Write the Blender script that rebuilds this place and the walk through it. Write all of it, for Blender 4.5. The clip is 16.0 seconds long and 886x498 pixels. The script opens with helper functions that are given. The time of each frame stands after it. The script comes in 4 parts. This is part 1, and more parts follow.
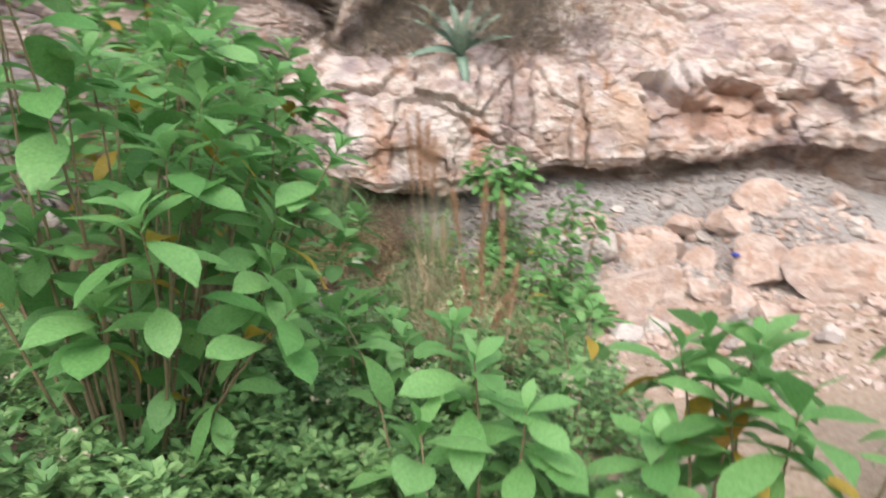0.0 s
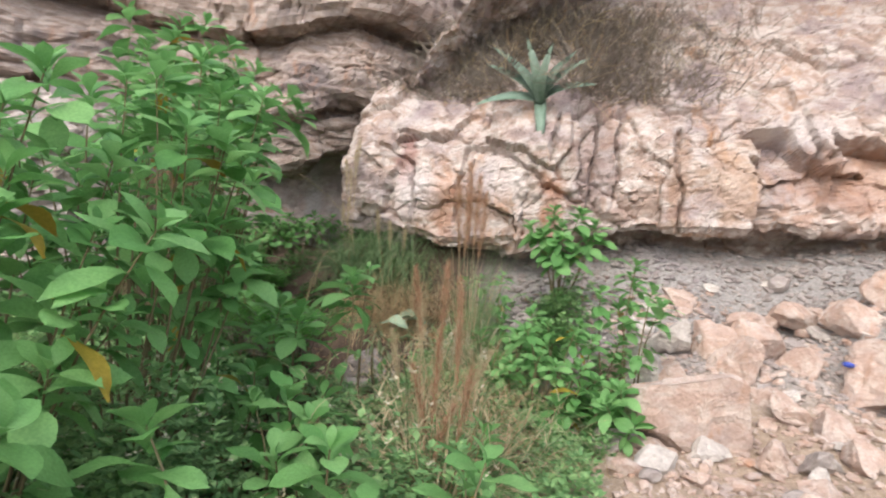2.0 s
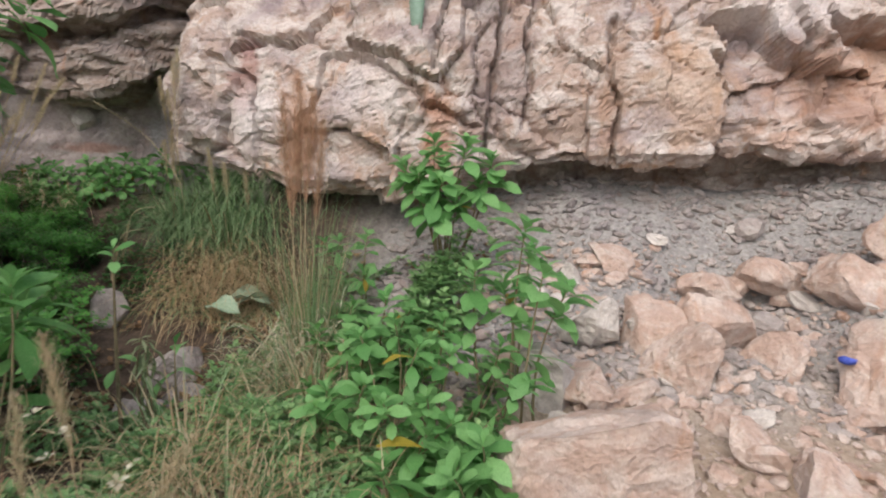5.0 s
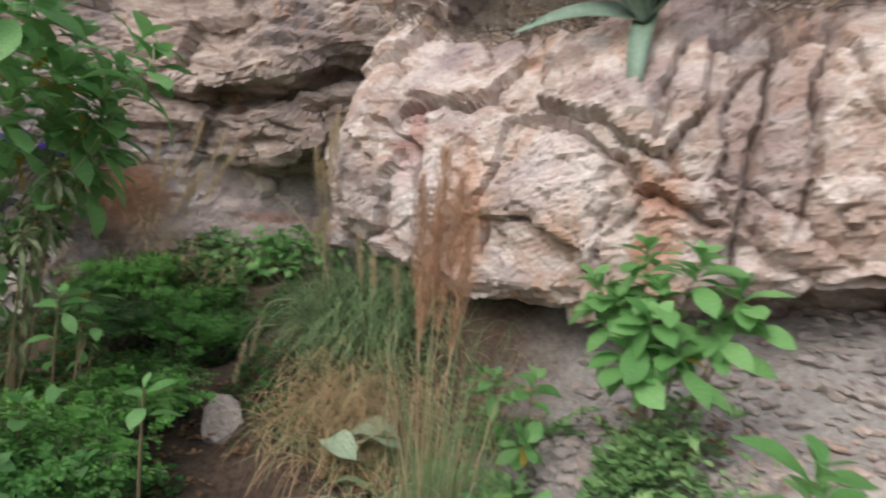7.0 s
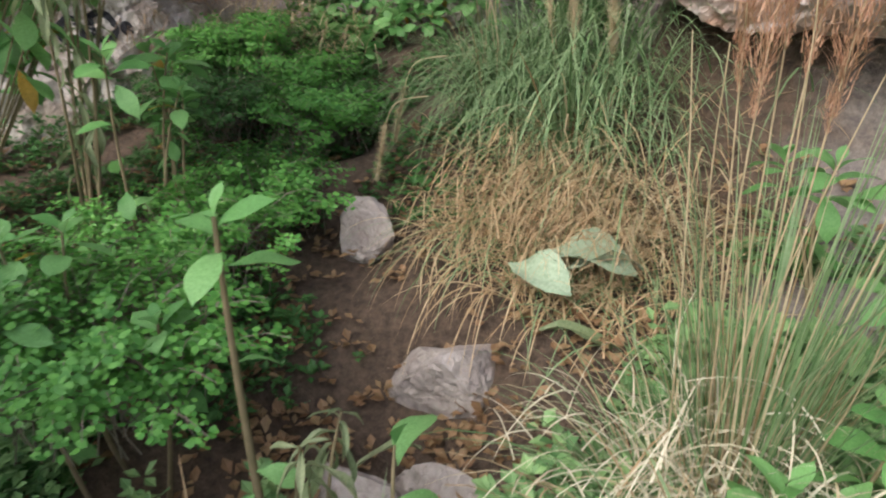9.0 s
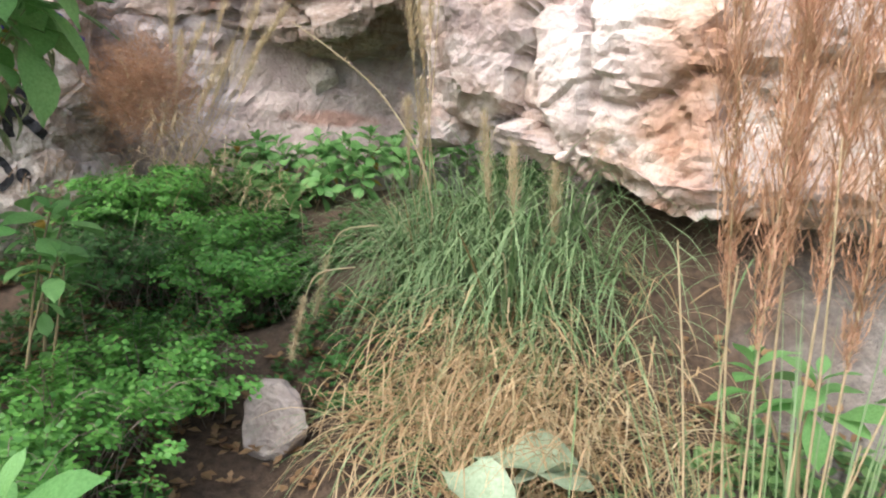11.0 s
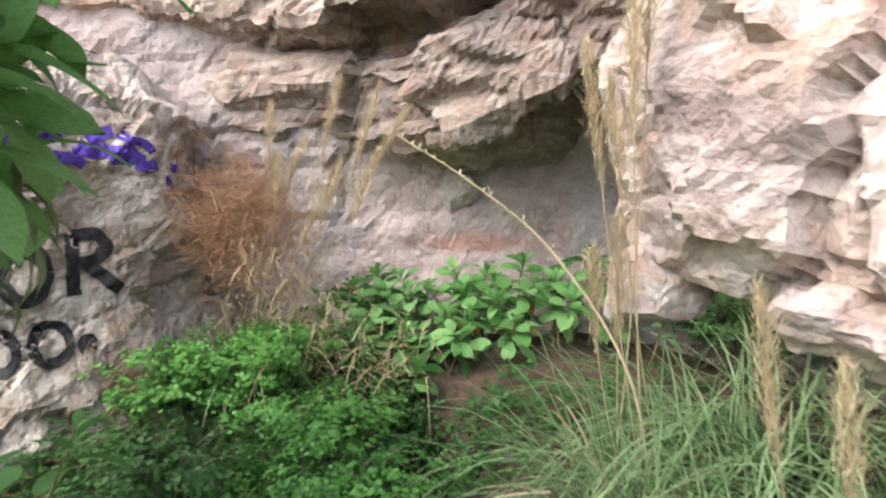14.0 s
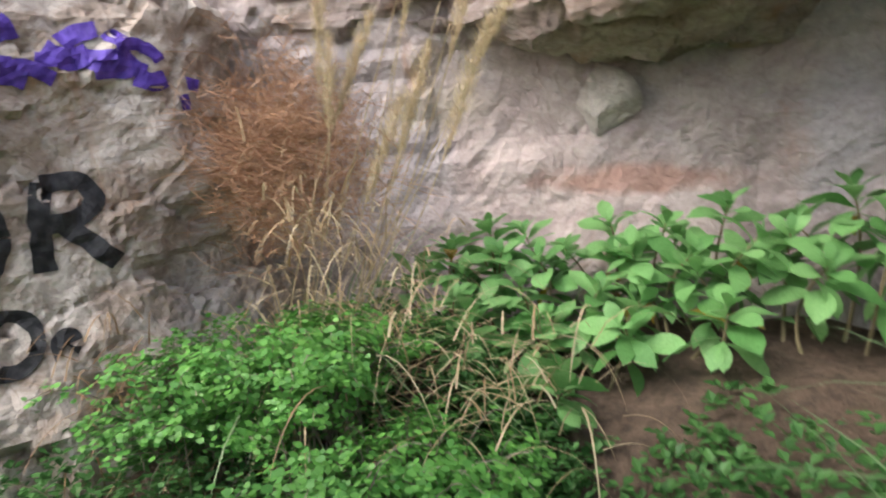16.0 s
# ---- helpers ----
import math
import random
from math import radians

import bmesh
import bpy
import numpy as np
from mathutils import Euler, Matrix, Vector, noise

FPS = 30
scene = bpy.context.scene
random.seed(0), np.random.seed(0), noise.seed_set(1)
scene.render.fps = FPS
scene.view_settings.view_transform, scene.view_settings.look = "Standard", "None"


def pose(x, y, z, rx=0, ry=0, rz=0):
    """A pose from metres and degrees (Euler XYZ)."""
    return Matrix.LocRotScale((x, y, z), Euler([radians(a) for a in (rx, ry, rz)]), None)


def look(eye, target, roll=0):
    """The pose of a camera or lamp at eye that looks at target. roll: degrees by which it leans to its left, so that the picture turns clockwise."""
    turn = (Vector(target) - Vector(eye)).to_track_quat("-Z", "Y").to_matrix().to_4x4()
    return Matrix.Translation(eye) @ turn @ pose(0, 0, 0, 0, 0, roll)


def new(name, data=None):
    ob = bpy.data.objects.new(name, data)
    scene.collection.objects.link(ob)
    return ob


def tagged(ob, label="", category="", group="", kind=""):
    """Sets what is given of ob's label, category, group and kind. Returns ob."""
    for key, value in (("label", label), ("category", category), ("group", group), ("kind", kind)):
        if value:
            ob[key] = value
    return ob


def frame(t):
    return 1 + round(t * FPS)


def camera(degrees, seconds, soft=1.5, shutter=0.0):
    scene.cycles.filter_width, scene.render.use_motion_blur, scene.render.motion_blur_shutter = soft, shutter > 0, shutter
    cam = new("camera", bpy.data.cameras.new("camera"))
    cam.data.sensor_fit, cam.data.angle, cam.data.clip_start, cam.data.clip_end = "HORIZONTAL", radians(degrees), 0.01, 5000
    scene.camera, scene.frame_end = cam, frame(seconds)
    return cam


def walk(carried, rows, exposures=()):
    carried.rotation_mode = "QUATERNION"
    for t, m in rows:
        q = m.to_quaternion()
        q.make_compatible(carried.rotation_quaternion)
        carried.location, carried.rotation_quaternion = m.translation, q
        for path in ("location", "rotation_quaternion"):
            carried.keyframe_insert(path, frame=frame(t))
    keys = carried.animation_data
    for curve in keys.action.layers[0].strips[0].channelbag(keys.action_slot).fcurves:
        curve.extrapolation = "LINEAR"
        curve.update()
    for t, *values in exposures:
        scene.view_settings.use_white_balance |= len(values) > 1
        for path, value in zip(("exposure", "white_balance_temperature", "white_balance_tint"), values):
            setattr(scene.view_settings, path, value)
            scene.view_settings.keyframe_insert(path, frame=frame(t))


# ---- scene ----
cam = camera(68.5, 16.0, soft=2.1, shutter=0.5)
METRES, EYE, TILT, LEAN, TURN = 8.0, 1.5, -6.0, -1.0, 0.0
ROWS = [
    (0.0, 0.0, 0.0, 0.0, 0.0, 0.0, -0.0),
    (0.5, 0.0317, 0.0128, 0.0144, 6.39, 1.91, -4.05),
    (1.0, 0.0539, 0.0325, 0.022, 5.45, 4.24, -3.59),
    (1.5, 0.0757, 0.0553, 0.0316, 8.95, 3.9, -2.86),
    (2.0, 0.1058, 0.0787, 0.0352, 13.67, 2.42, -5.42),
    (2.5, 0.1289, 0.1034, 0.046, 18.7, 0.95, -5.15),
    (3.0, 0.1424, 0.1423, 0.0518, 12.02, 1.24, -6.41),
    (5.5, 0.1617, 0.3315, 0.0801, 13.48, -5.16, -1.59),
    (6.0, 0.1529, 0.369, 0.0886, 17.26, -4.85, -0.21),
    (6.5, 0.1432, 0.4023, 0.0943, 22.07, -2.43, -2.92),
    (7.0, 0.1332, 0.4484, 0.1045, 32.02, -0.52, -7.0),
    (7.5, 0.1074, 0.4784, 0.1008, 39.15, -2.58, -2.95),
    (8.0, 0.065, 0.5052, 0.0832, 39.0, -3.92, 4.21),
    (8.5, 0.0367, 0.5284, 0.0782, 37.04, -12.18, 0.3),
    (9.0, 0.0201, 0.5435, 0.0741, 42.38, -20.35, -3.03),
    (9.5, 0.018, 0.5596, 0.0761, 39.94, -17.78, -4.99),
    (10.0, 0.0081, 0.566, 0.0811, 36.82, -10.37, -5.81),
    (12.5, -0.0448, 0.602, 0.0825, 41.78, -3.64, -1.08),
    (13.0, -0.0732, 0.6376, 0.0906, 49.12, -2.9, -1.84),
    (13.5, -0.0875, 0.6548, 0.1108, 47.43, -3.65, -3.87),
    (14.0, -0.0972, 0.6616, 0.111, 49.11, -1.02, -3.47),
    (14.5, -0.1293, 0.6784, 0.1084, 43.39, 1.98, -1.9),
    (15.0, -0.1648, 0.6924, 0.1071, 46.93, -0.34, 0.1),
    (15.5, -0.1911, 0.7164, 0.1023, 52.45, -6.7, 2.26),
    (16.0, -0.2014, 0.7297, 0.1037, 57.68, -5.42, -1.68),
]
walk(cam, [(t, pose(0, 0, EYE, TILT, LEAN, TURN) @ pose(METRES * x, METRES * y, METRES * z, 90 + pitch, roll, yaw)) for t, x, y, z, yaw, pitch, roll in ROWS],
     exposures=[(0.0, 0.6), (3.0, 0.45), (5.5, 0.15), (7.0, 0.22), (8.0, 0.45), (9.0, 0.85), (10.0, 1.1), (12.5, 1.3), (14.5, 1.4), (15.5, 1.4), (16.0, 1.4)])

# ---- world and light: a bright, veiled sky over an open slope ----
world = bpy.data.worlds.new("sky")
scene.world = world
world.use_nodes = True
wn, wl = world.node_tree.nodes, world.node_tree.links
sky = wn.new("ShaderNodeTexSky")
sky.sky_type = 'NISHITA'
sky.sun_disc = False
sky.sun_elevation, sky.sun_rotation = radians(48), radians(190)
sky.dust_density = 4.0
pale = wn.new("ShaderNodeHueSaturation")
pale.inputs["Saturation"].default_value = 0.7
wl.new(sky.outputs[0], pale.inputs["Color"])
wl.new(pale.outputs[0], wn["Background"].inputs[0])
wn["Background"].inputs[1].default_value = 0.23
lamp = bpy.data.lights.new("sun", 'SUN')
lamp.energy, lamp.angle, lamp.color = 0.75, radians(50), (0.96, 0.98, 1.0)
sun = new("sun", lamp)
sun.matrix_world = look((2.4, -6.0, 13.5), (0.0, 6.0, 0.0))

# ---- materials ----


def material(name, rough=0.85):
    m = bpy.data.materials.new(name)
    m.use_nodes = True
    b = m.node_tree.nodes["Principled BSDF"]
    b.inputs["Roughness"].default_value = rough
    b.inputs["Specular IOR Level"].default_value = 0.25
    return m, m.node_tree.nodes, m.node_tree.links, b


def noise_node(n, l, src, scale, detail=6, rough=0.6, stretch=None, distortion=0.0):
    t = n.new("ShaderNodeTexNoise")
    t.inputs["Scale"].default_value = scale
    t.inputs["Detail"].default_value = detail
    t.inputs["Roughness"].default_value = rough
    t.inputs["Distortion"].default_value = distortion
    if stretch:
        mp = n.new("ShaderNodeMapping")
        mp.inputs["Scale"].default_value = stretch
        l.new(src, mp.inputs[0])
        src = mp.outputs[0]
    l.new(src, t.inputs["Vector"])
    return t.outputs["Fac"]


def ramp(n, l, fac, lo, hi, a=(0, 0, 0), b=(1, 1, 1)):
    r = n.new("ShaderNodeValToRGB")
    r.color_ramp.elements[0].position, r.color_ramp.elements[1].position = lo, hi
    r.color_ramp.elements[0].color, r.color_ramp.elements[1].color = (*a, 1), (*b, 1)
    l.new(fac, r.inputs[0])
    return r.outputs[0]


def mixed(n, l, fac, a, b, mode='MIX'):
    x = n.new("ShaderNodeMix")
    x.data_type, x.blend_type = 'RGBA', mode
    for slot, v in ((0, fac), (6, a), (7, b)):
        if hasattr(v, "is_linked"):
            l.new(v, x.inputs[slot])
        elif slot:
            x.inputs[slot].default_value = (*v, 1)
        else:
            x.inputs[slot].default_value = v
    return x.outputs[2]


def bumped(n, l, b, heights):
    prev = None
    for h, strength, dist in heights:
        bp = n.new("ShaderNodeBump")
        bp.inputs["Strength"].default_value = strength
        bp.inputs["Distance"].default_value = dist
        l.new(h, bp.inputs["Height"])
        if prev:
            l.new(prev, bp.inputs["Normal"])
        prev = bp.outputs[0]
    l.new(prev, b.inputs["Normal"])


def stain_mask(n, l, value):
    r = n.new("ShaderNodeMapRange")
    l.new(value, r.inputs[0])
    r.inputs[1].default_value, r.inputs[2].default_value, r.inputs[3].default_value, r.inputs[4].default_value = 1.35, 1.95, 0.5, 0.0
    return r.outputs[0]


def rock_material(name, main, light, rust, grey, rust_lo=0.56, strata=1.0, dirt=(0.12, 0.085, 0.06), stains=(), crack=0.4):
    m, n, l, b = material(name, 0.9)
    co = n.new("ShaderNodeTexCoord").outputs["Object"]
    big = noise_node(n, l, co, 1.5, 5, 0.6, (1, 1, 1.3), 0.6)
    mid = noise_node(n, l, co, 5.0, 8, 0.65, (1, 1, strata * 1.5), 0.4)
    tint = noise_node(n, l, co, 2.1, 7, 0.7, (1.6, 1.6, 0.7), 0.9)
    fine = noise_node(n, l, co, 45.0, 6, 0.7, (1, 1, strata))
    vor = n.new("ShaderNodeTexVoronoi")
    vor.feature = 'DISTANCE_TO_EDGE'
    vor.inputs["Scale"].default_value = 5.5
    warp = n.new("ShaderNodeVectorMath")
    warp.operation = 'MULTIPLY_ADD'
    wnse = n.new("ShaderNodeTexNoise")
    wnse.inputs["Scale"].default_value = 3.5
    wnse.inputs["Detail"].default_value = 6
    l.new(co, wnse.inputs["Vector"])
    l.new(wnse.outputs["Color"], warp.inputs[0])
    warp.inputs[1].default_value = (0.5, 0.5, 0.5)
    l.new(co, warp.inputs[2])
    l.new(warp.outputs[0], vor.inputs["Vector"])
    c = mixed(n, l, ramp(n, l, mid, 0.43, 0.57), main, light)
    c = mixed(n, l, ramp(n, l, big, 0.5, 0.68), c, grey)
    c = mixed(n, l, ramp(n, l, tint, rust_lo, rust_lo + 0.16), c, rust)
    for centre, size, colour in stains:
        mp = n.new("ShaderNodeMapping")
        mp.vector_type = 'POINT'
        mp.inputs["Scale"].default_value = tuple(1 / k for k in size)
        mp.inputs["Location"].default_value = tuple(-a / k for a, k in zip(centre, size))
        l.new(co, mp.inputs[0])
        ln = n.new("ShaderNodeVectorMath")
        ln.operation = 'LENGTH'
        l.new(mp.outputs[0], ln.inputs[0])
        ad = n.new("ShaderNodeMath")
        ad.operation = 'MULTIPLY_ADD'
        l.new(mid, ad.inputs[0])
        ad.inputs[1].default_value = 1.6
        l.new(ln.outputs["Value"], ad.inputs[2])
        c = mixed(n, l, stain_mask(n, l, ad.outputs[0]), c, colour)
    c2 = mixed(n, l, 1.0, c, ramp(n, l, fine, 0.25, 0.75, (0.68, 0.66, 0.64), (1, 1, 1)), 'MULTIPLY')
    cr = ramp(n, l, vor.outputs["Distance"], 0.0, 0.014)
    c3 = mixed(n, l, cr, mixed(n, l, crack, c2, dirt), c2)
    l.new(c3, b.inputs["Base Color"])
    chip = n.new("ShaderNodeTexVoronoi")
    chip.inputs["Scale"].default_value = 26.0
    l.new(warp.outputs[0], chip.inputs["Vector"])
    bumped(n, l, b, [(mid, 0.55, 0.04), (chip.outputs["Distance"], 0.5, 0.014), (cr, 0.5 * crack, 0.01), (fine, 0.7, 0.012)])
    return m


ROCK = rock_material("pink_limestone", (0.44, 0.335, 0.285), (0.62, 0.55, 0.51), (0.45, 0.27, 0.17), (0.31, 0.25, 0.255), 0.55, stains=(
    ((-.66, 6.5, 1.75), (.17, 1.2, .45), (.44, .21, .11)), ((.36, 6.5, 1.8), (.12, 1.2, .35), (.42, .17, .07)), ((2.9, 7.0, 2.2), (.7, 1.2, .4), (.46, .25, .16)),
    ((-1.05, 6.6, 2.15), (.12, 1, .3), (.36, .17, .15)), ((1.42, 6.6, 2.1), (.09, 1, .6), (.33, .2, .13)), ((.72, 6.6, 2.3), (.22, 1.2, .6), (.24, .18, .18)), ((-.12, 6.5, 2.08), (.26, 1.2, .22), (.74, .68, .66)), ((-.95, 6.5, 1.85), (.26, 1.2, .26), (.72, .66, .66)),
    ((1.85, 6.6, 2.15), (.32, 1.2, .36), (.52, .36, .25)), ((.2, 6.5, 2.45), (.3, 1.2, .12), (.3, .24, .25)), ((2.4, 6.6, 2.62), (.35, 1.2, .14), (.7, .66, .66))))
STRATA = rock_material("layered_limestone", (0.36, 0.275, 0.235), (0.52, 0.44, 0.395), (0.42, 0.24, 0.16), (0.26, 0.22, 0.215), 0.56, 3.0)
ALCOVE = rock_material("grey_shale_wall", (0.42, 0.35, 0.34), (0.52, 0.45, 0.43), (0.46, 0.30, 0.23), (0.46, 0.43, 0.45), 0.6, crack=0.2, stains=(
    ((-3.11, 7.25, 1.79), (.09, .09, .05), (.42, .17, .11)), ((-2.95, 7.4, 1.54), (.34, .3, .05), (.48, .23, .16)), ((-3.45, 7.0, 1.8), (.22, .22, .1), (.40, .37, .29)), ((-3.2, 7.2, 1.64), (.05, .05, .12), (.38, .2, .15)), ((-2.5, 7.7, 1.75), (.12, .12, .4), (.52, .52, .54))))
PAINTED = rock_material("weathered_limestone", (0.37, 0.30, 0.255), (0.60, 0.54, 0.49), (0.36, 0.21, 0.12), (0.34, 0.31, 0.3), 0.58)
BOULDER = rock_material("broken_limestone", (0.50, 0.365, 0.30), (0.60, 0.50, 0.44), (0.47, 0.28, 0.19), (0.42, 0.34, 0.31), 0.54, crack=0.2)
GREYSTONE = rock_material("grey_stone", (0.36, 0.31, 0.29), (0.45, 0.40, 0.37), (0.36, 0.23, 0.19), (0.30, 0.27, 0.27), 0.58)


def ground_material():
    m, n, l, b = material("ground", 0.95)
    co = n.new("ShaderNodeTexCoord").outputs["Object"]
    sep = n.new("ShaderNodeSeparateXYZ")
    l.new(co, sep.inputs[0])
    wob = noise_node(n, l, co, 1.3, 6, 0.65)
    fine = noise_node(n, l, co, 30, 7, 0.7)
    grit = noise_node(n, l, co, 110, 3, 0.7)

    def edge(axis, at, width):
        a = n.new("ShaderNodeMath")
        a.operation = 'MULTIPLY_ADD'
        l.new(wob, a.inputs[0])
        a.inputs[1].default_value = 1.6
        l.new(sep.outputs[axis], a.inputs[2])
        r = n.new("ShaderNodeMapRange")
        l.new(a.outputs[0], r.inputs[0])
        r.inputs[1].default_value, r.inputs[2].default_value = at + 0.8, at + 0.8 + width
        return r.outputs[0]

    soil = mixed(n, l, ramp(n, l, fine, 0.35, 0.65), (0.065, 0.046, 0.034), (0.15, 0.105, 0.075))
    sand = mixed(n, l, ramp(n, l, fine, 0.35, 0.65), (0.36, 0.27, 0.2), (0.55, 0.43, 0.33))
    shale = mixed(n, l, ramp(n, l, fine, 0.35, 0.68), (0.27, 0.25, 0.24), (0.48, 0.45, 0.42))
    c = mixed(n, l, edge(1, 5.0, 0.7), sand, shale)
    c = mixed(n, l, edge(0, -0.35, 0.5), soil, c)
    c = mixed(n, l, 0.6, c, ramp(n, l, grit, 0.3, 0.7, (0.55, 0.55, 0.55), (1, 1, 1)), 'MULTIPLY')
    l.new(c, b.inputs["Base Color"])
    bumped(n, l, b, [(fine, 0.8, 0.03), (grit, 0.6, 0.008)])
    return m


PALESTONE = rock_material("pale_limestone", (0.52, 0.47, 0.43), (0.68, 0.63, 0.58), (0.48, 0.34, 0.26), (0.42, 0.38, 0.37), 0.58, crack=0.2)
GROUND = ground_material()


def leaf_material(name, a, b_, vein=0.25, through_light=0.3, rough=0.45, per_object=True, mott=0.35):
    m, n, l, b = material(name, rough)
    info = n.new("ShaderNodeObjectInfo").outputs["Random"] if per_object else n.new("ShaderNodeNewGeometry").outputs["Random Per Island"]
    co = n.new("ShaderNodeTexCoord").outputs["Object"]
    nz = noise_node(n, l, co, 25, 5, 0.6)
    c = mixed(n, l, info, a, b_)
    c = mixed(n, l, ramp(n, l, nz, 0.35, 0.7), c, mixed(n, l, 1.0, c, (1 - mott, 1 - mott * 0.8, 1 - mott), 'MULTIPLY'))
    l.new(c, b.inputs["Base Color"])
    bumped(n, l, b, [(nz, vein, 0.004)])
    tr = n.new("ShaderNodeBsdfTranslucent")
    l.new(c, tr.inputs["Color"])
    mx = n.new("ShaderNodeMixShader")
    mx.inputs[0].default_value = through_light
    l.new(b.outputs[0], mx.inputs[1])
    l.new(tr.outputs[0], mx.inputs[2])
    l.new(mx.outputs[0], n["Material Output"].inputs[0])
    return m


LEAF = leaf_material("shrub_leaf", (0.13, 0.31, 0.095), (0.27, 0.50, 0.19), through_light=0.42)
LEAF_YELLOW = leaf_material("yellow_leaf", (0.42, 0.33, 0.05), (0.38, 0.22, 0.05))
LEAF_WILT = leaf_material("wilted_leaf", (0.19, 0.24, 0.12), (0.30, 0.33, 0.19))
LEAF_PALE = leaf_material("pale_fallen_leaf", (0.34, 0.42, 0.30), (0.42, 0.48, 0.36), through_light=0.1)
LEAF_DRY = leaf_material("dry_leaf", (0.24, 0.13, 0.07), (0.36, 0.23, 0.13), per_object=False)
HERB = leaf_material("herb_leaf", (0.14, 0.28, 0.11), (0.31, 0.47, 0.2), per_object=False)
FERN = leaf_material("fern_leaf", (0.08, 0.24, 0.05), (0.17, 0.40, 0.085), per_object=False)
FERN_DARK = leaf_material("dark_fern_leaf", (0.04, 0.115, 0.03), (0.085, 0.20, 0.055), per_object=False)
GRASS = leaf_material("green_grass", (0.12, 0.21, 0.085), (0.31, 0.41, 0.22), per_object=False)
ORANGE_STRAW = leaf_material("orange_straw", (0.42, 0.27, 0.15), (0.66, 0.49, 0.31), per_object=False)
BLEACHED = leaf_material("bleached_straw", (0.50, 0.42, 0.30), (0.75, 0.68, 0.54), per_object=False)
STRAW = leaf_material("straw", (0.34, 0.22, 0.12), (0.64, 0.53, 0.36), per_object=False)
RUSSET = leaf_material("russet_plume", (0.38, 0.20, 0.125), (0.58, 0.36, 0.24), per_object=False)
PLUME = leaf_material("pale_plume", (0.50, 0.38, 0.24), (0.63, 0.52, 0.36), per_object=False)
TWIG = leaf_material("dry_twig", (0.14, 0.11, 0.09), (0.27, 0.22, 0.18), through_light=0.05, per_object=False)
AGAVE = leaf_material("agave_leaf", (0.19, 0.27, 0.21), (0.28, 0.36, 0.29), through_light=0.05, rough=0.5)
STEM = leaf_material("stem", (0.16, 0.12, 0.07), (0.25, 0.2, 0.12), through_light=0.0, rough=0.8)


def paint_material(name, colour):
    m, n, l, b = material(name, 0.6)
    co = n.new("ShaderNodeTexCoord").outputs["Object"]
    l.new(mixed(n, l, ramp(n, l, noise_node(n, l, co, 30), 0.4, 0.75), colour, tuple(c * 2 + 0.03 for c in colour)), b.inputs["Base Color"])
    return m


PURPLE = paint_material("purple_paint", (0.055, 0.025, 0.22))
BLACK = paint_material("black_paint", (0.012, 0.012, 0.014))
BLUE_PLASTIC = paint_material("blue_plastic", (0.03, 0.05, 0.25))

# ---- helpers for shapes ----
R = random.Random(7)


def smooth_mesh(name, verts, faces, mat, smooth=False):
    me = bpy.data.meshes.new(name)
    me.from_pydata([tuple(v) for v in verts], [], [tuple(f) for f in faces])
    me.materials.append(mat)
    if smooth:
        me.polygons.foreach_set("use_smooth", [True] * len(me.polygons))
    me.update()
    return me


def part(name, me, parent, m=None, label="", kind=""):
    ob = new(name, me)
    ob.parent = parent
    if m is not None:
        ob.matrix_basis = m
    return tagged(ob, label, kind=kind)


def thing(name, at, label, category, group=""):
    ob = new(name)
    ob.empty_display_size = 0.05
    ob.location = at
    return tagged(ob, label, category, group)


class Soup:
    """Collects many small pieces into one mesh."""

    def __init__(self):
        self.v, self.f = [], []

    def add(self, verts, faces):
        k = len(self.v)
        self.v.extend(verts)
        self.f.extend([tuple(i + k for i in f) for f in faces])

    def tube(self, pts, r0, r1, sides=5):
        vs, fs = [], []
        for i, p in enumerate(pts):
            a = (pts[min(i + 1, len(pts) - 1)] - pts[max(i - 1, 0)]).normalized()
            s = a.cross(Vector((0.31, 0.2, 0.93))).normalized()
            q = a.cross(s)
            r = r0 + (r1 - r0) * i / (len(pts) - 1)
            for j in range(sides):
                w = 2 * math.pi * j / sides
                vs.append(p + (s * math.cos(w) + q * math.sin(w)) * r)
        for i in range(len(pts) - 1):
            for j in range(sides):
                fs.append((i * sides + j, i * sides + (j + 1) % sides, (i + 1) * sides + (j + 1) % sides, (i + 1) * sides + j))
        self.add(vs, fs)

    def blade(self, base, lean, length, width, droop, steps=5):
        """A grass blade: a tapering bent strip."""
        up = Vector((0, 0, 1))
        side = lean.cross(up)
        side = side.normalized() if side.length > 1e-4 else Vector((1, 0, 0))
        d = (up + lean).normalized()
        p = base.copy()
        vs, fs = [], []
        for i in range(steps + 1):
            k = i / steps
            w = width * (1 - k) ** 0.6 * 0.5
            vs += [p - side * w, p + side * w]
            d = (d + (lean.normalized() * 0.35 - up) * droop * (0.3 + k) / steps).normalized() if lean.length > 1e-4 else d
            p = p + d * length / steps
        for i in range(steps):
            fs.append((2 * i, 2 * i + 1, 2 * i + 3, 2 * i + 2))
        self.add(vs, fs)
        return p, d

    def mesh(self, name, mat, smooth=False):
        return smooth_mesh(name, self.v, self.f, mat, smooth)


def fbm(p, f, octaves=4):
    return noise.fractal(p * f, 1.0, 2.1, octaves)


def bend(a, b, sag=0.1, n=6):
    mid = (a + b) / 2 + Vector((R.uniform(-sag, sag), R.uniform(-sag, sag), R.uniform(-sag, sag) * 0.4))
    return [a * (1 - k) ** 2 + mid * 2 * k * (1 - k) + b * k * k for k in (i / n for i in range(n + 1))]


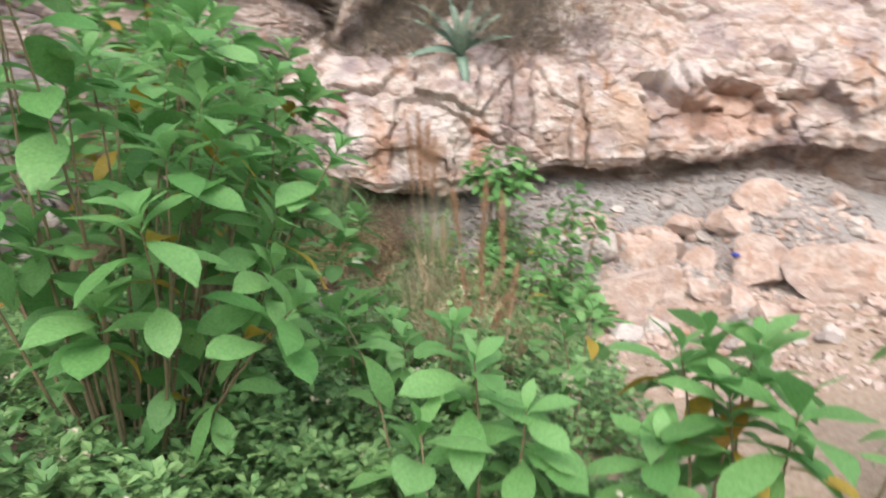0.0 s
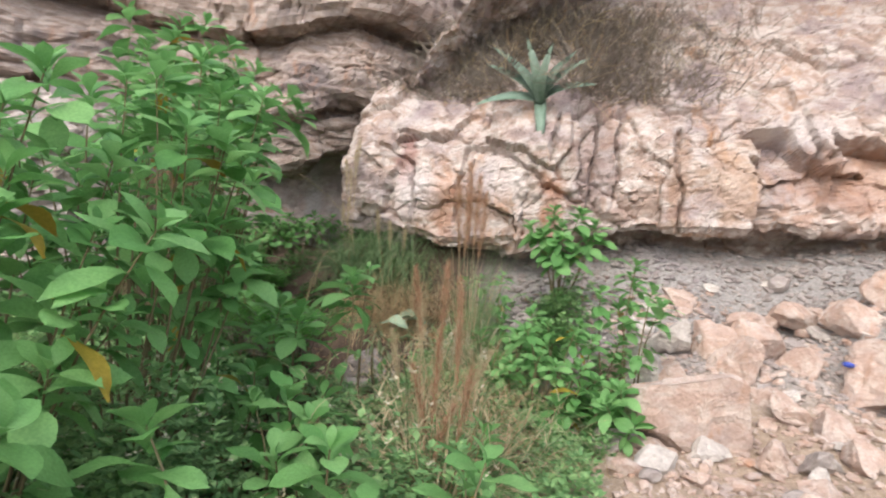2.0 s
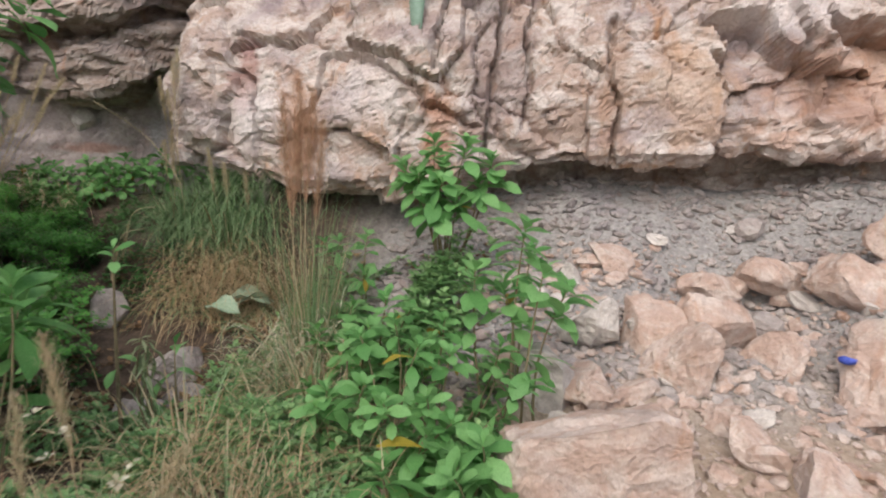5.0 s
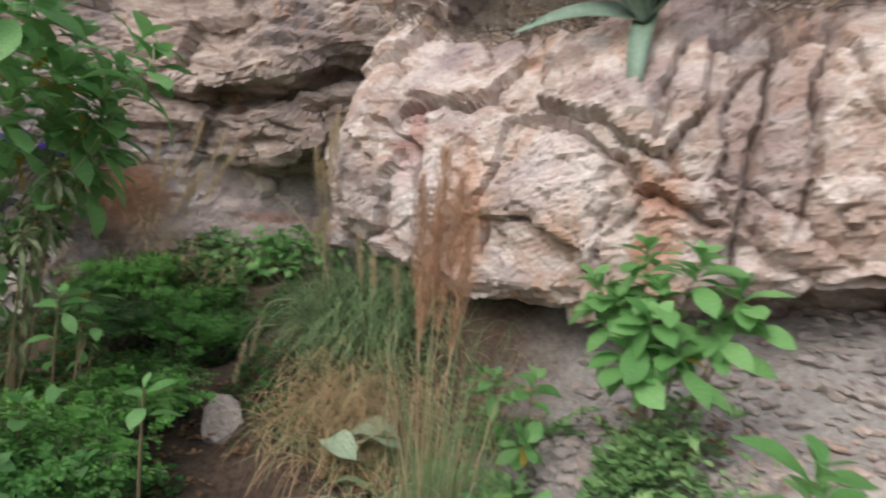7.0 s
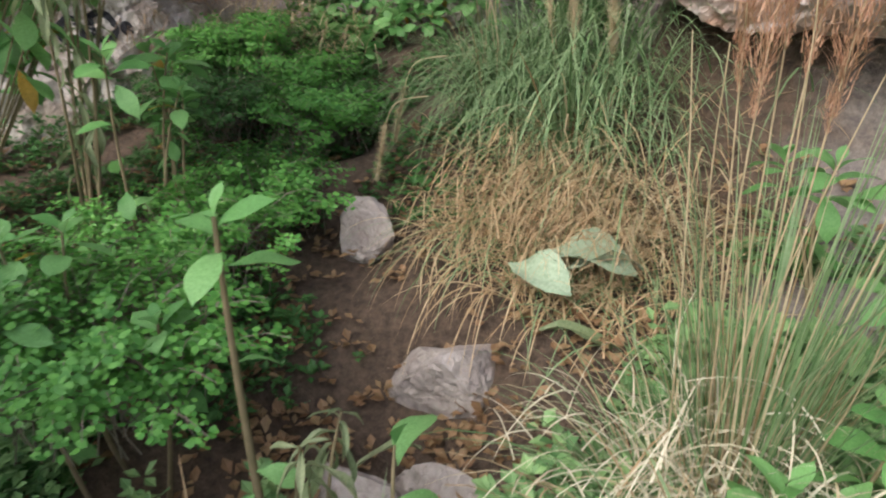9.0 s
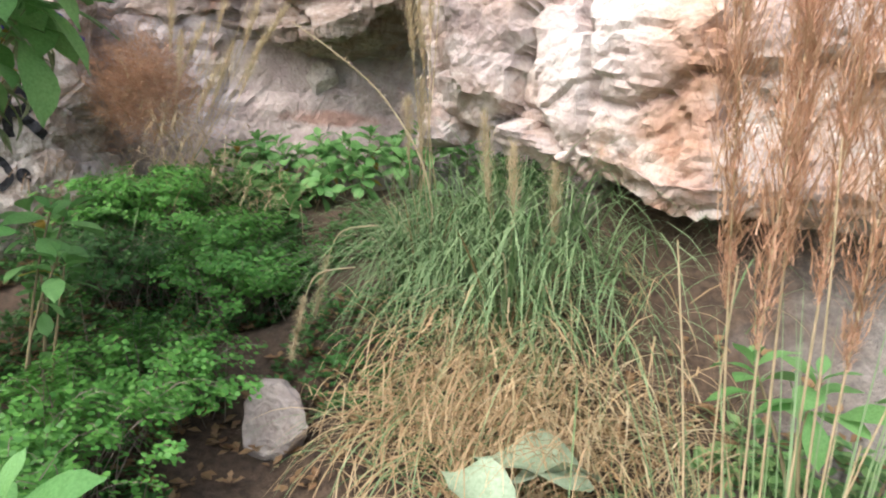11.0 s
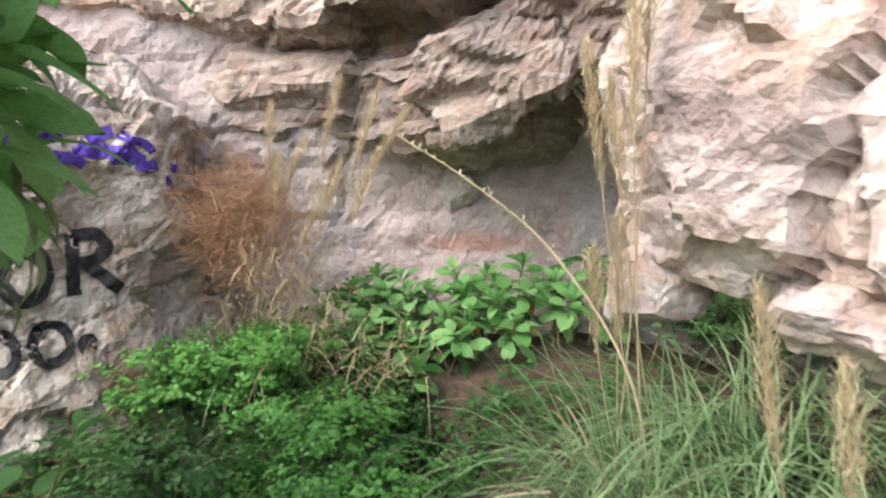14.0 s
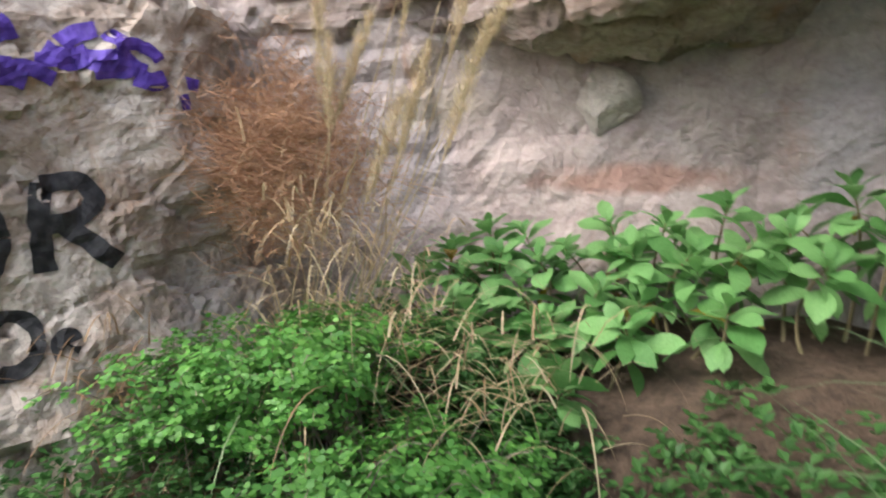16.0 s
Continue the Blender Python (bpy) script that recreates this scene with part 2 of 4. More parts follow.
# ---- the ground ----
HILL = [(0, -3, -.1), (0, 0, 0), (3.5, 0, .1), (-3, 0, .3), (1, 2, .3), (1.2, 3, .42), (2.8, 3, .45), (1.5, 4.4, .45), (2.6, 5, .6), (4.5, 5, .8),
        (2, 5.9, .82), (3.2, 6.3, 1.3), (.5, 6.2, .98), (1.5, 6.5, 1.15), (.3, 5, .45), (-.1, 5.5, .45), (.4, 4.2, .4), (-1, 5.4, .2), (-1.6, 5.8, .42),
        (-.8, 6.1, .58), (-1.3, 6.15, .7), (-1.35, 6.42, .98), (-1.25, 6.7, 1.25), (-2.5, 6.3, .6), (-3.2, 6.3, .9), (-3.2, 6.9, 1.12), (-2.5, 7.4, 1.15), (-1.8, 7, 1.05), (-.6, 6.8, .95), (-1, 4.5, .35), (-2, 5, .5), (-3, 5, .7)]
HP = np.array(HILL)


def ground_z(x, y, rough=True):
    w = 1.0 / (((HP[:, 0] - x) ** 2 + (HP[:, 1] - y) ** 2) + 0.04) ** 1.6
    z = float((w * HP[:, 2]).sum() / w.sum())
    if y > 6.4 and x > -1.0:
        z += min(0.5, (y - 6.4) * 0.75)
    if rough:
        z += 0.05 * noise.fractal(Vector((x, y, 0)) * 2.2, 1, 2, 4) * (1 if abs(x) + abs(y) < 40 else 0)
    return z


def axis(lo, hi, step, far):
    a = list(np.arange(lo, hi + 1e-6, step))
    out, d = [], step
    while d < far:
        d *= 1.5
        out.append(d)
    return [lo - d for d in reversed(out)] + a + [hi + d for d in out]


gx, gy = axis(-5, 6, 0.05, 400), axis(-2, 9, 0.05, 400)
gv = [(x, y, ground_z(x, y)) for y in gy for x in gx]
nx = len(gx)
gf = [(j * nx + i, j * nx + i + 1, (j + 1) * nx + i + 1, (j + 1) * nx + i) for j in range(len(gy) - 1) for i in range(nx - 1)]
tagged(new("ground", smooth_mesh("ground", gv, gf, GROUND, True)), "sloping ground of brown soil, sand and grey shale scree", "ground", kind="structure")

# ---- the cliff: rock sheets swept along a plan line ----


def resample(pts, step, fine=None):
    pts = [Vector(p) for p in pts]
    out = []
    for k in range(len(pts) - 1):
        p0, p1, p2, p3 = pts[max(k - 1, 0)], pts[k], pts[k + 1], pts[min(k + 2, len(pts) - 1)]
        n = max(1, round((p2 - p1).length / (step if not fine or fine[0] <= k < fine[1] else step * 3.5)))
        for i in range(n):
            t = i / n
            out.append(0.5 * ((2 * p1) + (p2 - p0) * t + (2 * p0 - 5 * p1 + 4 * p2 - p3) * t * t + (3 * p1 - p0 - 3 * p2 + p3) * t ** 3))
    out.append(pts[-1])
    return out


def straight(pts, step, fine=None):
    out = []
    for k, (a, b) in enumerate(zip(pts, pts[1:])):
        a, b = Vector(a), Vector(b)
        n = max(1, round((b - a).length / (step if fine is None or k < fine else step * 3)))
        out += [a + (b - a) * i / n for i in range(n)]
    return out + [Vector(pts[-1])]


def blocks(p, f, amount, crack, squash=1.5):
    """Fractured rock: each cell of the break-up stands proud or back by its own amount, with a crevice round it."""
    q = Vector((p.x, p.y, p.z * squash)) * f + Vector((fbm(p, 2.2, 3), fbm(p + Vector((7, 1, 3)), 2.2, 3), fbm(p + Vector((3, 9, 2)), 2.2, 3))) * 0.16
    d, c = noise.voronoi(q)
    h = noise.noise(c[0] * 3.7)
    tilt = (q - c[0]).dot(noise.noise_vector(c[0] * 2.3)) * 0.5
    gap = min(1.0, (d[1] - d[0]) / 0.055)
    return amount * (h + 1.7 * tilt) - crack * (1 - gap) ** 2


def sheet(name, plan, profile, mat, relief, step=0.03, fine=None, fine_up=None):
    """plan: points (x, y, lift); profile: points (back, height), from the foot to the top. relief(p, s) gives the way out of the face."""
    line = resample([(p[0], p[1], p[2]) for p in plan], step, fine)
    prof = straight([(a, b, 0) for a, b in profile], step, fine_up)
    nrm = []
    for i in range(len(line)):
        a, b = line[max(0, i - 6)], line[min(len(line) - 1, i + 6)]
        t = Vector((b.x - a.x, b.y - a.y, 0)).normalized()
        nrm.append(Vector((-t.y, t.x, 0)))
    vs = []
    m = len(prof)
    for p, n in zip(line, nrm):
        for k, q in enumerate(prof):
            a, b = prof[max(0, k - 1)], prof[min(m - 1, k + 1)]
            tq = (b - a).normalized()
            out = -n * tq.y + Vector((0, 0, tq.x))
            w = Vector((p.x + n.x * q.x, p.y + n.y * q.x, p.z + q.y))
            vs.append(w + out * relief(w, q))
    fs = [(i * m + k, (i + 1) * m + k, (i + 1) * m + k + 1, i * m + k + 1) for i in range(len(line) - 1) for k in range(m - 1)]
    return smooth_mesh(name, vs, fs, mat)


def near_line(x, z, pts, width):
    best = 9.0
    for (ax, az), (bx, bz) in zip(pts, pts[1:]):
        dx, dz = bx - ax, bz - az
        t = max(0.0, min(1.0, ((x - ax) * dx + (z - az) * dz) / (dx * dx + dz * dz)))
        best = min(best, math.hypot(x - ax - dx * t, z - az - dz * t))
    return max(0.0, 1 - best / width)


CRACKS = [((-.48, 2.3), (-.15, 2.27), (.19, 2.13), (.4, 1.94), (.62, 1.88)), ((-.48, 2.3), (-.53, 1.95), (-.55, 1.6)), ((.88, 2.75), (.89, 2.37), (.9, 1.9)),
          ((1.38, 2.6), (1.42, 2.1), (1.43, 1.69)), ((.3, 2.2), (.33, 2.6)), ((.66, 2.7), (.7, 2.2), (.66, 1.7)), ((-1.3, 2.28), (-1.0, 2.1), (-.95, 1.7)), ((-1.2, 2.42), (-.6, 2.4))]


def ledge_relief(w, q):
    low = max(0.0, min(1.0, (3.2 - w.z) / 0.5))
    r = 0.08 * fbm(w, 0.9, 4) + 0.015 * fbm(w, 4.0, 4) + blocks(w, 1.5, 0.12, 0.045, 0.9) * (0.6 + 0.4 * low) + blocks(w + Vector((5, 2, 8)), 3.4, 0.05, 0.014, 1.0)
    r += blocks(w + Vector((1, 2, 3)), 7.5, 0.022, 0.004, 1.5) + blocks(w + Vector((4, 1, 6)), 17.0, 0.009, 0.0, 1.8) + 0.006 * fbm(w, 18, 3)
    # thin beds that break out in steps
    r += 0.012 * noise.noise(Vector((w.x * 1.6, w.y * 1.6, w.z * 19 + 2.5 * noise.noise(w * 1.3)))) * max(0.0, min(1.0, 0.5 + 2.2 * noise.noise(w * 1.1)))
    if w.y < 7.4 and low > 0:
        wob = 0.05 * noise.noise(w * 4) + 0.02 * noise.noise(w * 13)
        for c in CRACKS:
            r -= 0.10 * near_line(w.x + wob, w.z + wob, c, 0.024) * low
        # hollows broken out of the face on the right
        for cx, cz, rx, rz, deep in ((2.33, 2.26, .27, .36, .32), (3.05, 2.24, .36, .33, .32), (3.85, 2.2, .3, .28, .28)):
            ex, ez = (w.x + wob * 3 - cx - (cz - w.z) * 0.35) / rx, (w.z + wob * 2 - cz) / rz
            e = max(abs(ex), abs(ez), abs(ex + ez) * 0.72)
            if e < 1.1:
                r -= deep * min(1.0, (1.1 - e) * 5) * max(0.0, 0.55 + 0.45 * ez)
        # strata lips along the foot of the ledge
        r += 0.05 * max(0.0, 1 - abs(q.y - 0.12) / 0.12) * noise.noise(Vector((w.x * 3, w.y * 3, w.z * 9)))
    return r


# plan line of the ledge's face, with the height of its lower lip
LEDGE = [(-1.0, 9.4, 1.6), (-1.3, 8.2, 1.6), (-1.6, 7.4, 1.58), (-1.72, 6.95, 1.56), (-1.5, 6.66, 1.5), (-1.0, 6.55, 1.42), (-.5, 6.5, 1.36), (.1, 6.43, 1.42), (.6, 6.5, 1.52), (1.0, 6.6, 1.62),
         (1.5, 6.62, 1.68), (2.2, 6.66, 1.72), (2.8, 6.75, 1.82), (3.4, 6.72, 1.92), (4.5, 6.6, 1.9), (6.0, 6.4, 1.8), (9.0, 6.2, 1.8), (14.0, 5.0, 1.8)]
LEDGE_PROFILE = [(.75, -.8), (.7, -.12), (.5, 0.02), (.1, 0.0), (0, .08), (-.02, .5), (.06, .85), (.16, 1.05), (.5, 1.4), (1.1, 2.1), (2.2, 3.0), (3.2, 4.6), (6, 6.0)]
cliff = new("cliff_ledge", sheet("cliff_ledge", LEDGE, LEDGE_PROFILE, ROCK, ledge_relief, 0.019, (1, 14), 9))
tagged(cliff, "overhanging ledge of cracked pink and white limestone", "cliff", kind="structure")


def strata_relief(w, q):
    lay = noise.noise(Vector((w.x * 1.2, w.y * 1.2, w.z * 16 + 2 * noise.noise(w * 1.5))))
    return 0.10 * fbm(w, 0.9, 4) + 0.045 * lay + 0.025 * fbm(w, 5, 4) + blocks(w, 1.6, 0.09, 0.04, 1.8) + blocks(w + Vector((2, 5, 1)), 5.0, 0.02, 0.008, 2.6) + blocks(w + Vector((3, 1, 1)), 14, 0.012, 0.0, 3.0) + 0.012 * fbm(w, 15, 3)


OVERHANG = [(-6.5, 3.0, .1), (-5.2, 5.0, .08), (-4.3, 6.1, .05), (-3.85, 6.5, -.04), (-3.3, 6.72, -.1), (-2.8, 6.76, -.12), (-2.3, 6.86, .0), (-1.9, 7.12, .14), (-1.5, 7.65, .16), (-1.0, 8.6, 0), (.5, 9.6, 0), (4, 10.4, 0), (14, 10.6, 0)]
OVERHANG_PROFILE = [(1.2, 2.0), (.6, 2.08), (.34, 2.08), (.26, 2.13), (.24, 2.26), (.16, 2.38), (.15, 2.46), (.3, 2.5), (.28, 2.56), (-.02, 2.6), (-.08, 2.7), (0, 3.1), (.22, 3.34), (.36, 3.42), (.3, 3.48), (-.06, 3.5), (-.12, 3.7), (0, 4.3), (.6, 5), (2.5, 6.4), (5, 8)]
over = new("cliff_overhang", sheet("cliff_overhang", OVERHANG, OVERHANG_PROFILE, STRATA, strata_relief, 0.022, (2, 9), 13))
tagged(over, "layered limestone overhang above a shallow cave", "cliff", kind="structure")


def alcove_relief(w, q):
    return 0.06 * fbm(w, 1.0, 4) + 0.02 * fbm(w, 4, 4) + blocks(w, 1.8, 0.025, 0.015, 1.3) + blocks(w + Vector((3, 7, 2)), 6.0, 0.008, 0.005, 1.2) + 0.01 * fbm(w, 14, 3)


ALCOVE_LINE = [(-4.6, 6.0, 0), (-3.95, 6.68, 0), (-3.5, 7.05, 0), (-3.0, 7.4, 0), (-2.45, 7.75, 0), (-1.9, 8.08, 0), (-1.3, 8.45, 0), (-.6, 8.9, 0)]
wall = new("alcove_wall", sheet("alcove_wall", ALCOVE_LINE, [(-.1, .3), (0, 1.0), (.04, 1.5), (.02, 1.9), (-.1, 2.2), (-.1, 2.7)], ALCOVE, alcove_relief, 0.035))
tagged(wall, "smooth grey-brown shale back wall of the alcove", "cliff", kind="structure")


def side_relief(w, q):
    return 0.10 * fbm(w, 1.3, 4) + 0.035 * fbm(w, 4, 4) + blocks(w, 2.4, 0.06, 0.03, 1.6) + 0.015 * fbm(w, 13, 3)


SIDE = [(-5.4, 2.5, 0), (-4.6, 3.6, 0), (-3.9, 4.6, 0), (-3.62, 5.2, 0), (-3.6, 5.7, 0), (-3.72, 6.15, 0), (-3.95, 6.5, 0), (-4.4, 6.7, 0)]
side = new("painted_rock", sheet("painted_rock", SIDE, [(-.35, .2), (-.22, .9), (-.05, 1.3), (0, 1.7), (.02, 2.1), (.3, 2.4), (1.2, 2.5)], PAINTED, side_relief, 0.02, (3, 7)))
tagged(side, "weathered pale rock face with sprayed graffiti", "cliff", kind="structure")

# things that set on a surface are laid by casting a ray at the finished rock
bpy.context.view_layer.update()


def cast(origin, way):
    hit, place, normal, _, ob, _ = scene.ray_cast(bpy.context.evaluated_depsgraph_get(), Vector(origin), Vector(way).normalized())
    return (place, normal) if hit else (None, None)


# ---- stones ----
def boulder_mesh(name, size, mat, seed, cuts=9, detail=4):
    rr = random.Random(seed)
    bm = bmesh.new()
    bmesh.ops.create_icosphere(bm, subdivisions=detail, radius=1.0)
    planes = []
    for _ in range(cuts):
        n = Vector((rr.gauss(0, 1), rr.gauss(0, 1), rr.gauss(0, 1))).normalized()
        planes.append((n, rr.uniform(0.42, 0.7)))
    off = Vector((rr.uniform(-9, 9), rr.uniform(-9, 9), rr.uniform(-9, 9)))
    for v in bm.verts:
        for n, d in planes:
            k = v.co.dot(n) - d
            if k > 0:
                v.co -= n * k * 0.97
        v.co += v.co.normalized() * (0.05 * fbm(v.co + off, 1.4, 3) + 0.02 * fbm(v.co + off, 6, 3)) + v.co.normalized() * blocks(v.co + off, 2.6, 0.07, 0.02, 1.0)
        v.co = Vector((v.co.x * size[0], v.co.y * size[1], v.co.z * size[2])) * 1.12
    me = bpy.data.meshes.new(name)
    bm.to_mesh(me)
    bm.free()
    me.materials.append(mat)
    return me


def stone(name, at, size, label, mat=BOULDER, seed=1, turn=(0, 0, 0), group="", sink=0.3):
    ob = new(name, boulder_mesh(name, size, mat, seed, detail=4 if max(size) > .13 else 2))
    z = ground_z(at[0], at[1]) + size[2] * (1 - sink) * 0.6 if len(at) == 2 else at[2]
    ob.matrix_basis = pose(at[0], at[1], z, *turn)
    return tagged(ob, label, "rock", group)


stone("boulder", (1.42, 4.68, .64), (.36, .3, .3), "large pinkish limestone boulder lying in the scree", seed=3, turn=(8, -6, 15))
stone("boulder", (1.68, 5.68, .86), (.2, .18, .32), "upright split block of orange limestone", seed=5, turn=(10, 5, 30))
stone("boulder", (1.95, 5.85, .86), (.25, .22, .26), "broken orange-pink limestone block on scree", seed=8, turn=(-8, 12, 70))
stone("boulder", (1.82, 5.45, .78), (.2, .2, .24), "angular orange-pink limestone block on shale chips", seed=41, turn=(5, -12, 50))
stone("boulder", (1.38, 5.66, .9), (.17, .14, .2), "pale grey limestone block among leaves", PALESTONE, 42, (8, 10, 20))
stone("boulder", (1.2, 5.3, .72), (.2, .17, .16), "pale limestone block half hidden by leaves", PALESTONE, 43, (0, 10, 60))
stone("boulder", (1.95, 5.2, .66), (.17, .14, .13), "small orange limestone block on scree", seed=44, turn=(15, 0, 100))
stone("boulder", (1.5, 5.3, .62), (.22, .2, .2), "small pinkish limestone block beside larger ones", seed=9, turn=(0, 12, 10))
stone("boulder", (2.25, 5.75, .78), (.2, .2, .2), "small angular orange limestone block on scree", seed=11)
stone("boulder", (2.75, 5.55, .8), (.38, .3, .28), "large reddish limestone boulder on the scree", seed=13, turn=(10, 5, 40))
stone("boulder", (2.7, 6.1, 1.15), (.22, .2, .2), "pale limestone block on the scree slope", seed=14)
stone("boulder", (3.1, 6.25, 1.3), (.32, .24, .24), "pinkish limestone block below the ledge", seed=15, turn=(0, 15, 20))
stone("boulder", (3.3, 5.2, .8), (.5, .4, .34), "large broken limestone boulder on sandy ground", seed=16)
stone("boulder", (1.05, 5.5, .68), (.2, .2, .17), "pale limestone block half hidden by shrubs", seed=17)
stone("boulder", (2.05, 6.3, 1.0), (.17, .15, .13), "small angular limestone piece on scree", seed=19)
stone("boulder", (2.4, 6.35, 1.08), (.2, .17, .15), "small angular pink limestone piece on scree", seed=20)
stone("boulder", (-1.58, 6.68, 1.57), (.14, .13, .1), "pale limestone chunk wedged below the ledge", ROCK, 33, (0, -15, 20))
stone("stone", (-1.66, 5.9, .56), (.17, .13, .17), "pointed grey stone standing on soil", GREYSTONE, 23, (10, 38, 20))
stone("stone", (-1.03, 5.64, .35), (.21, .19, .2), "rough grey-pink stone lying on dark soil", GREYSTONE, 25, (15, 0, 0))
stone("stone", (-.85, 5.12, .33), (.15, .13, .12), "small grey-pink stone on dark soil", GREYSTONE, 27)
stone("stone", (-.62, 5.25, .36), (.2, .14, .12), "pale grey stone in the undergrowth", GREYSTONE, 28)
for k in range(190):
    x, y = R.uniform(1.0, 4.2), R.uniform(3.9, 6.75)
    s = .035 + .12 * R.random() ** 2
    stone("stone", (x, y), (s, s * R.uniform(.7, 1), s * R.uniform(.5, .8)), "small angular limestone fragment on scree", R.choice((BOULDER, BOULDER, PALESTONE, GREYSTONE)), 100 + k, (R.uniform(-30, 30), R.uniform(-30, 30), R.uniform(0, 360)), "scree fragments")

ICO = bmesh.new()
bmesh.ops.create_icosphere(ICO, subdivisions=1, radius=1.0)
IV, IF = [v.co.copy() for v in ICO.verts], [[v.index for v in f.verts] for f in ICO.faces]
ICO.free()


def gravel(name, n, area, sizes, mat, label):
    s = Soup()
    for _ in range(n):
        x, y = R.uniform(area[0], area[1]), R.uniform(area[2], area[3])
        k = sizes[0] * (sizes[1] / sizes[0]) ** (R.random() ** 2.2)
        e = Euler((R.uniform(-.5, .5), R.uniform(-.5, .5), R.uniform(0, 6.3))).to_matrix() @ Matrix.Diagonal((1, R.uniform(.6, 1), R.uniform(.3, .6)))
        c = Vector((x, y, ground_z(x, y) + k * .2))
        s.add([c + e @ (v * (k * R.uniform(.75, 1.15))) for v in IV], IF)
    tagged(new(name, s.mesh(name, mat)), label, "gravel", kind="stuff")


gravel("shale_gravel", 9000, (.0, 4.4, 5.3, 7.1), (.009, .055), GREYSTONE, "loose grey shale chips covering the slope")
gravel("limestone_gravel", 6500, (.7, 4.4, 3.2, 6.5), (.009, .06), BOULDER, "loose pinkish limestone chips on sandy ground")

# ---- leafy shrubs ----


def leaf_mesh(name, mat, length=1.0, width=.36, curl=.25, fold=.12, wave=.02, seed=1, rows=7):
    """An obovate leaf along +y, its blade folded at the midrib and bent down towards the tip."""
    rr = random.Random(seed)
    vs, fs = [], []
    tw = rr.uniform(-.12, .12)
    for i in range(rows + 1):
        k = i / rows
        w = width * .5 * (math.sin(math.pi * min(1, k ** 1.25) * .97 + .03) ** .8) * (0.25 + .85 * k ** .5) if k < 1 else 0.004
        y = length * k
        z = -curl * k * k + .05 * math.sin(k * 3)
        for j in (-1, -.5, 0, .5, 1):
            vs.append(Vector((j * w + tw * k * k * .3, y * (1 - .04 * abs(j)), z + fold * abs(j) * w * 2 + wave * math.sin(k * 9 + j * 3 + seed) * abs(j))))
    for i in range(rows):
        for j in range(4):
            fs.append((i * 5 + j, i * 5 + j + 1, i * 5 + j + 6, i * 5 + j + 5))
    return smooth_mesh(name, vs, fs, mat, True)


GREEN = [leaf_mesh("leaf", LEAF, seed=k, curl=.12 + .1 * k, width=.5 + .05 * (k % 3), fold=.04 + .05 * (k % 3)) for k in range(5)]
YELLOW = [leaf_mesh("leaf", LEAF_YELLOW, seed=11, curl=.4)]
PALE_LEAF = leaf_mesh("leaf", LEAF_PALE, seed=31, curl=.2, width=.5, fold=.3, wave=.05)
WILT = [leaf_mesh("leaf", LEAF_WILT, seed=21 + k, curl=.5, width=.22, fold=.5, wave=.05) for k in range(3)]


def tuft(owner, tip, way, leaf_len, n, meshes=GREEN, drop=0.0, spread=1.0, yellow=0.0):
    """A whorl of leaves at the end of a stem."""
    base = owner.location
    for k in range(n):
        ring = k / max(1, n - 1)
        az = k * 2.399 + R.uniform(-.3, .3)
        el = radians(68 - 75 * ring * spread + R.uniform(-10, 10)) - drop
        ln = leaf_len * (.45 + .62 * min(1, ring * 1.6)) * R.uniform(.85, 1.12)
        q = way.to_track_quat('Z', 'Y').to_matrix().to_4x4()
        at = tip - way * leaf_len * .75 * ring ** 1.5
        m = Matrix.Translation(at - base) @ q @ Matrix.Rotation(az, 4, 'Z') @ Matrix.Rotation(el, 4, 'X') @ Matrix.Rotation(R.uniform(-.35, .35), 4, 'Y') @ Matrix.Diagonal((ln, ln, ln, 1))
        me = R.choice(YELLOW) if ring > .7 and R.random() < yellow else R.choice(meshes)
        part("leaf", me, owner, m)


def shrub(base, tips, label, leaf_len=.17, n=11, meshes=GREEN, drop=0.0, yellow=.03, name="shrub", thick=.008, group="", gather=.55, bare=.35):
    b = Vector((base[0], base[1], ground_z(base[0], base[1]) - .01 if len(base) == 2 else base[2]))
    ob = thing(name, b, label, "shrub", group)
    for t in tips:
        t = Vector(t)
        foot = Vector((b.x + (t.x - b.x) * gather, b.y + (t.y - b.y) * gather, 0))
        foot.z = ground_z(foot.x, foot.y) - .01
        pts = bend(foot - b, t - b, .12)
        s = Soup()
        s.tube(pts, thick, thick * .35)
        part("stem", s.mesh("stem", STEM, True), ob)
        way = (pts[-1] - pts[-2]).normalized()
        way = (way + Vector((0, 0, .7)) + Vector((R.uniform(-.4, .4), R.uniform(-.4, .4), 0))).normalized()
        tuft(ob, t, way, leaf_len * 1.12, n, meshes, drop, 1.0, yellow)
        # older leaves down the stem
        for k in range(int(n * .55)):
            q = R.uniform(bare, max(.88, bare + .15))
            at = pts[min(5, int(q * 6))].lerp(pts[min(6, int(q * 6) + 1)], q * 6 % 1)
            ln = leaf_len * R.uniform(.7, 1.1)
            m = Matrix.Translation(at) @ Matrix.Rotation(R.uniform(0, 6.28), 4, 'Z') @ Matrix.Rotation(R.uniform(-.7, .45) - drop, 4, 'X') @ Matrix.Rotation(R.uniform(-.4, .4), 4, 'Y') @ Matrix.Diagonal((ln, ln, ln, 1))
            part("leaf", R.choice(YELLOW) if R.random() < yellow else R.choice(meshes), ob, m)
    return ob


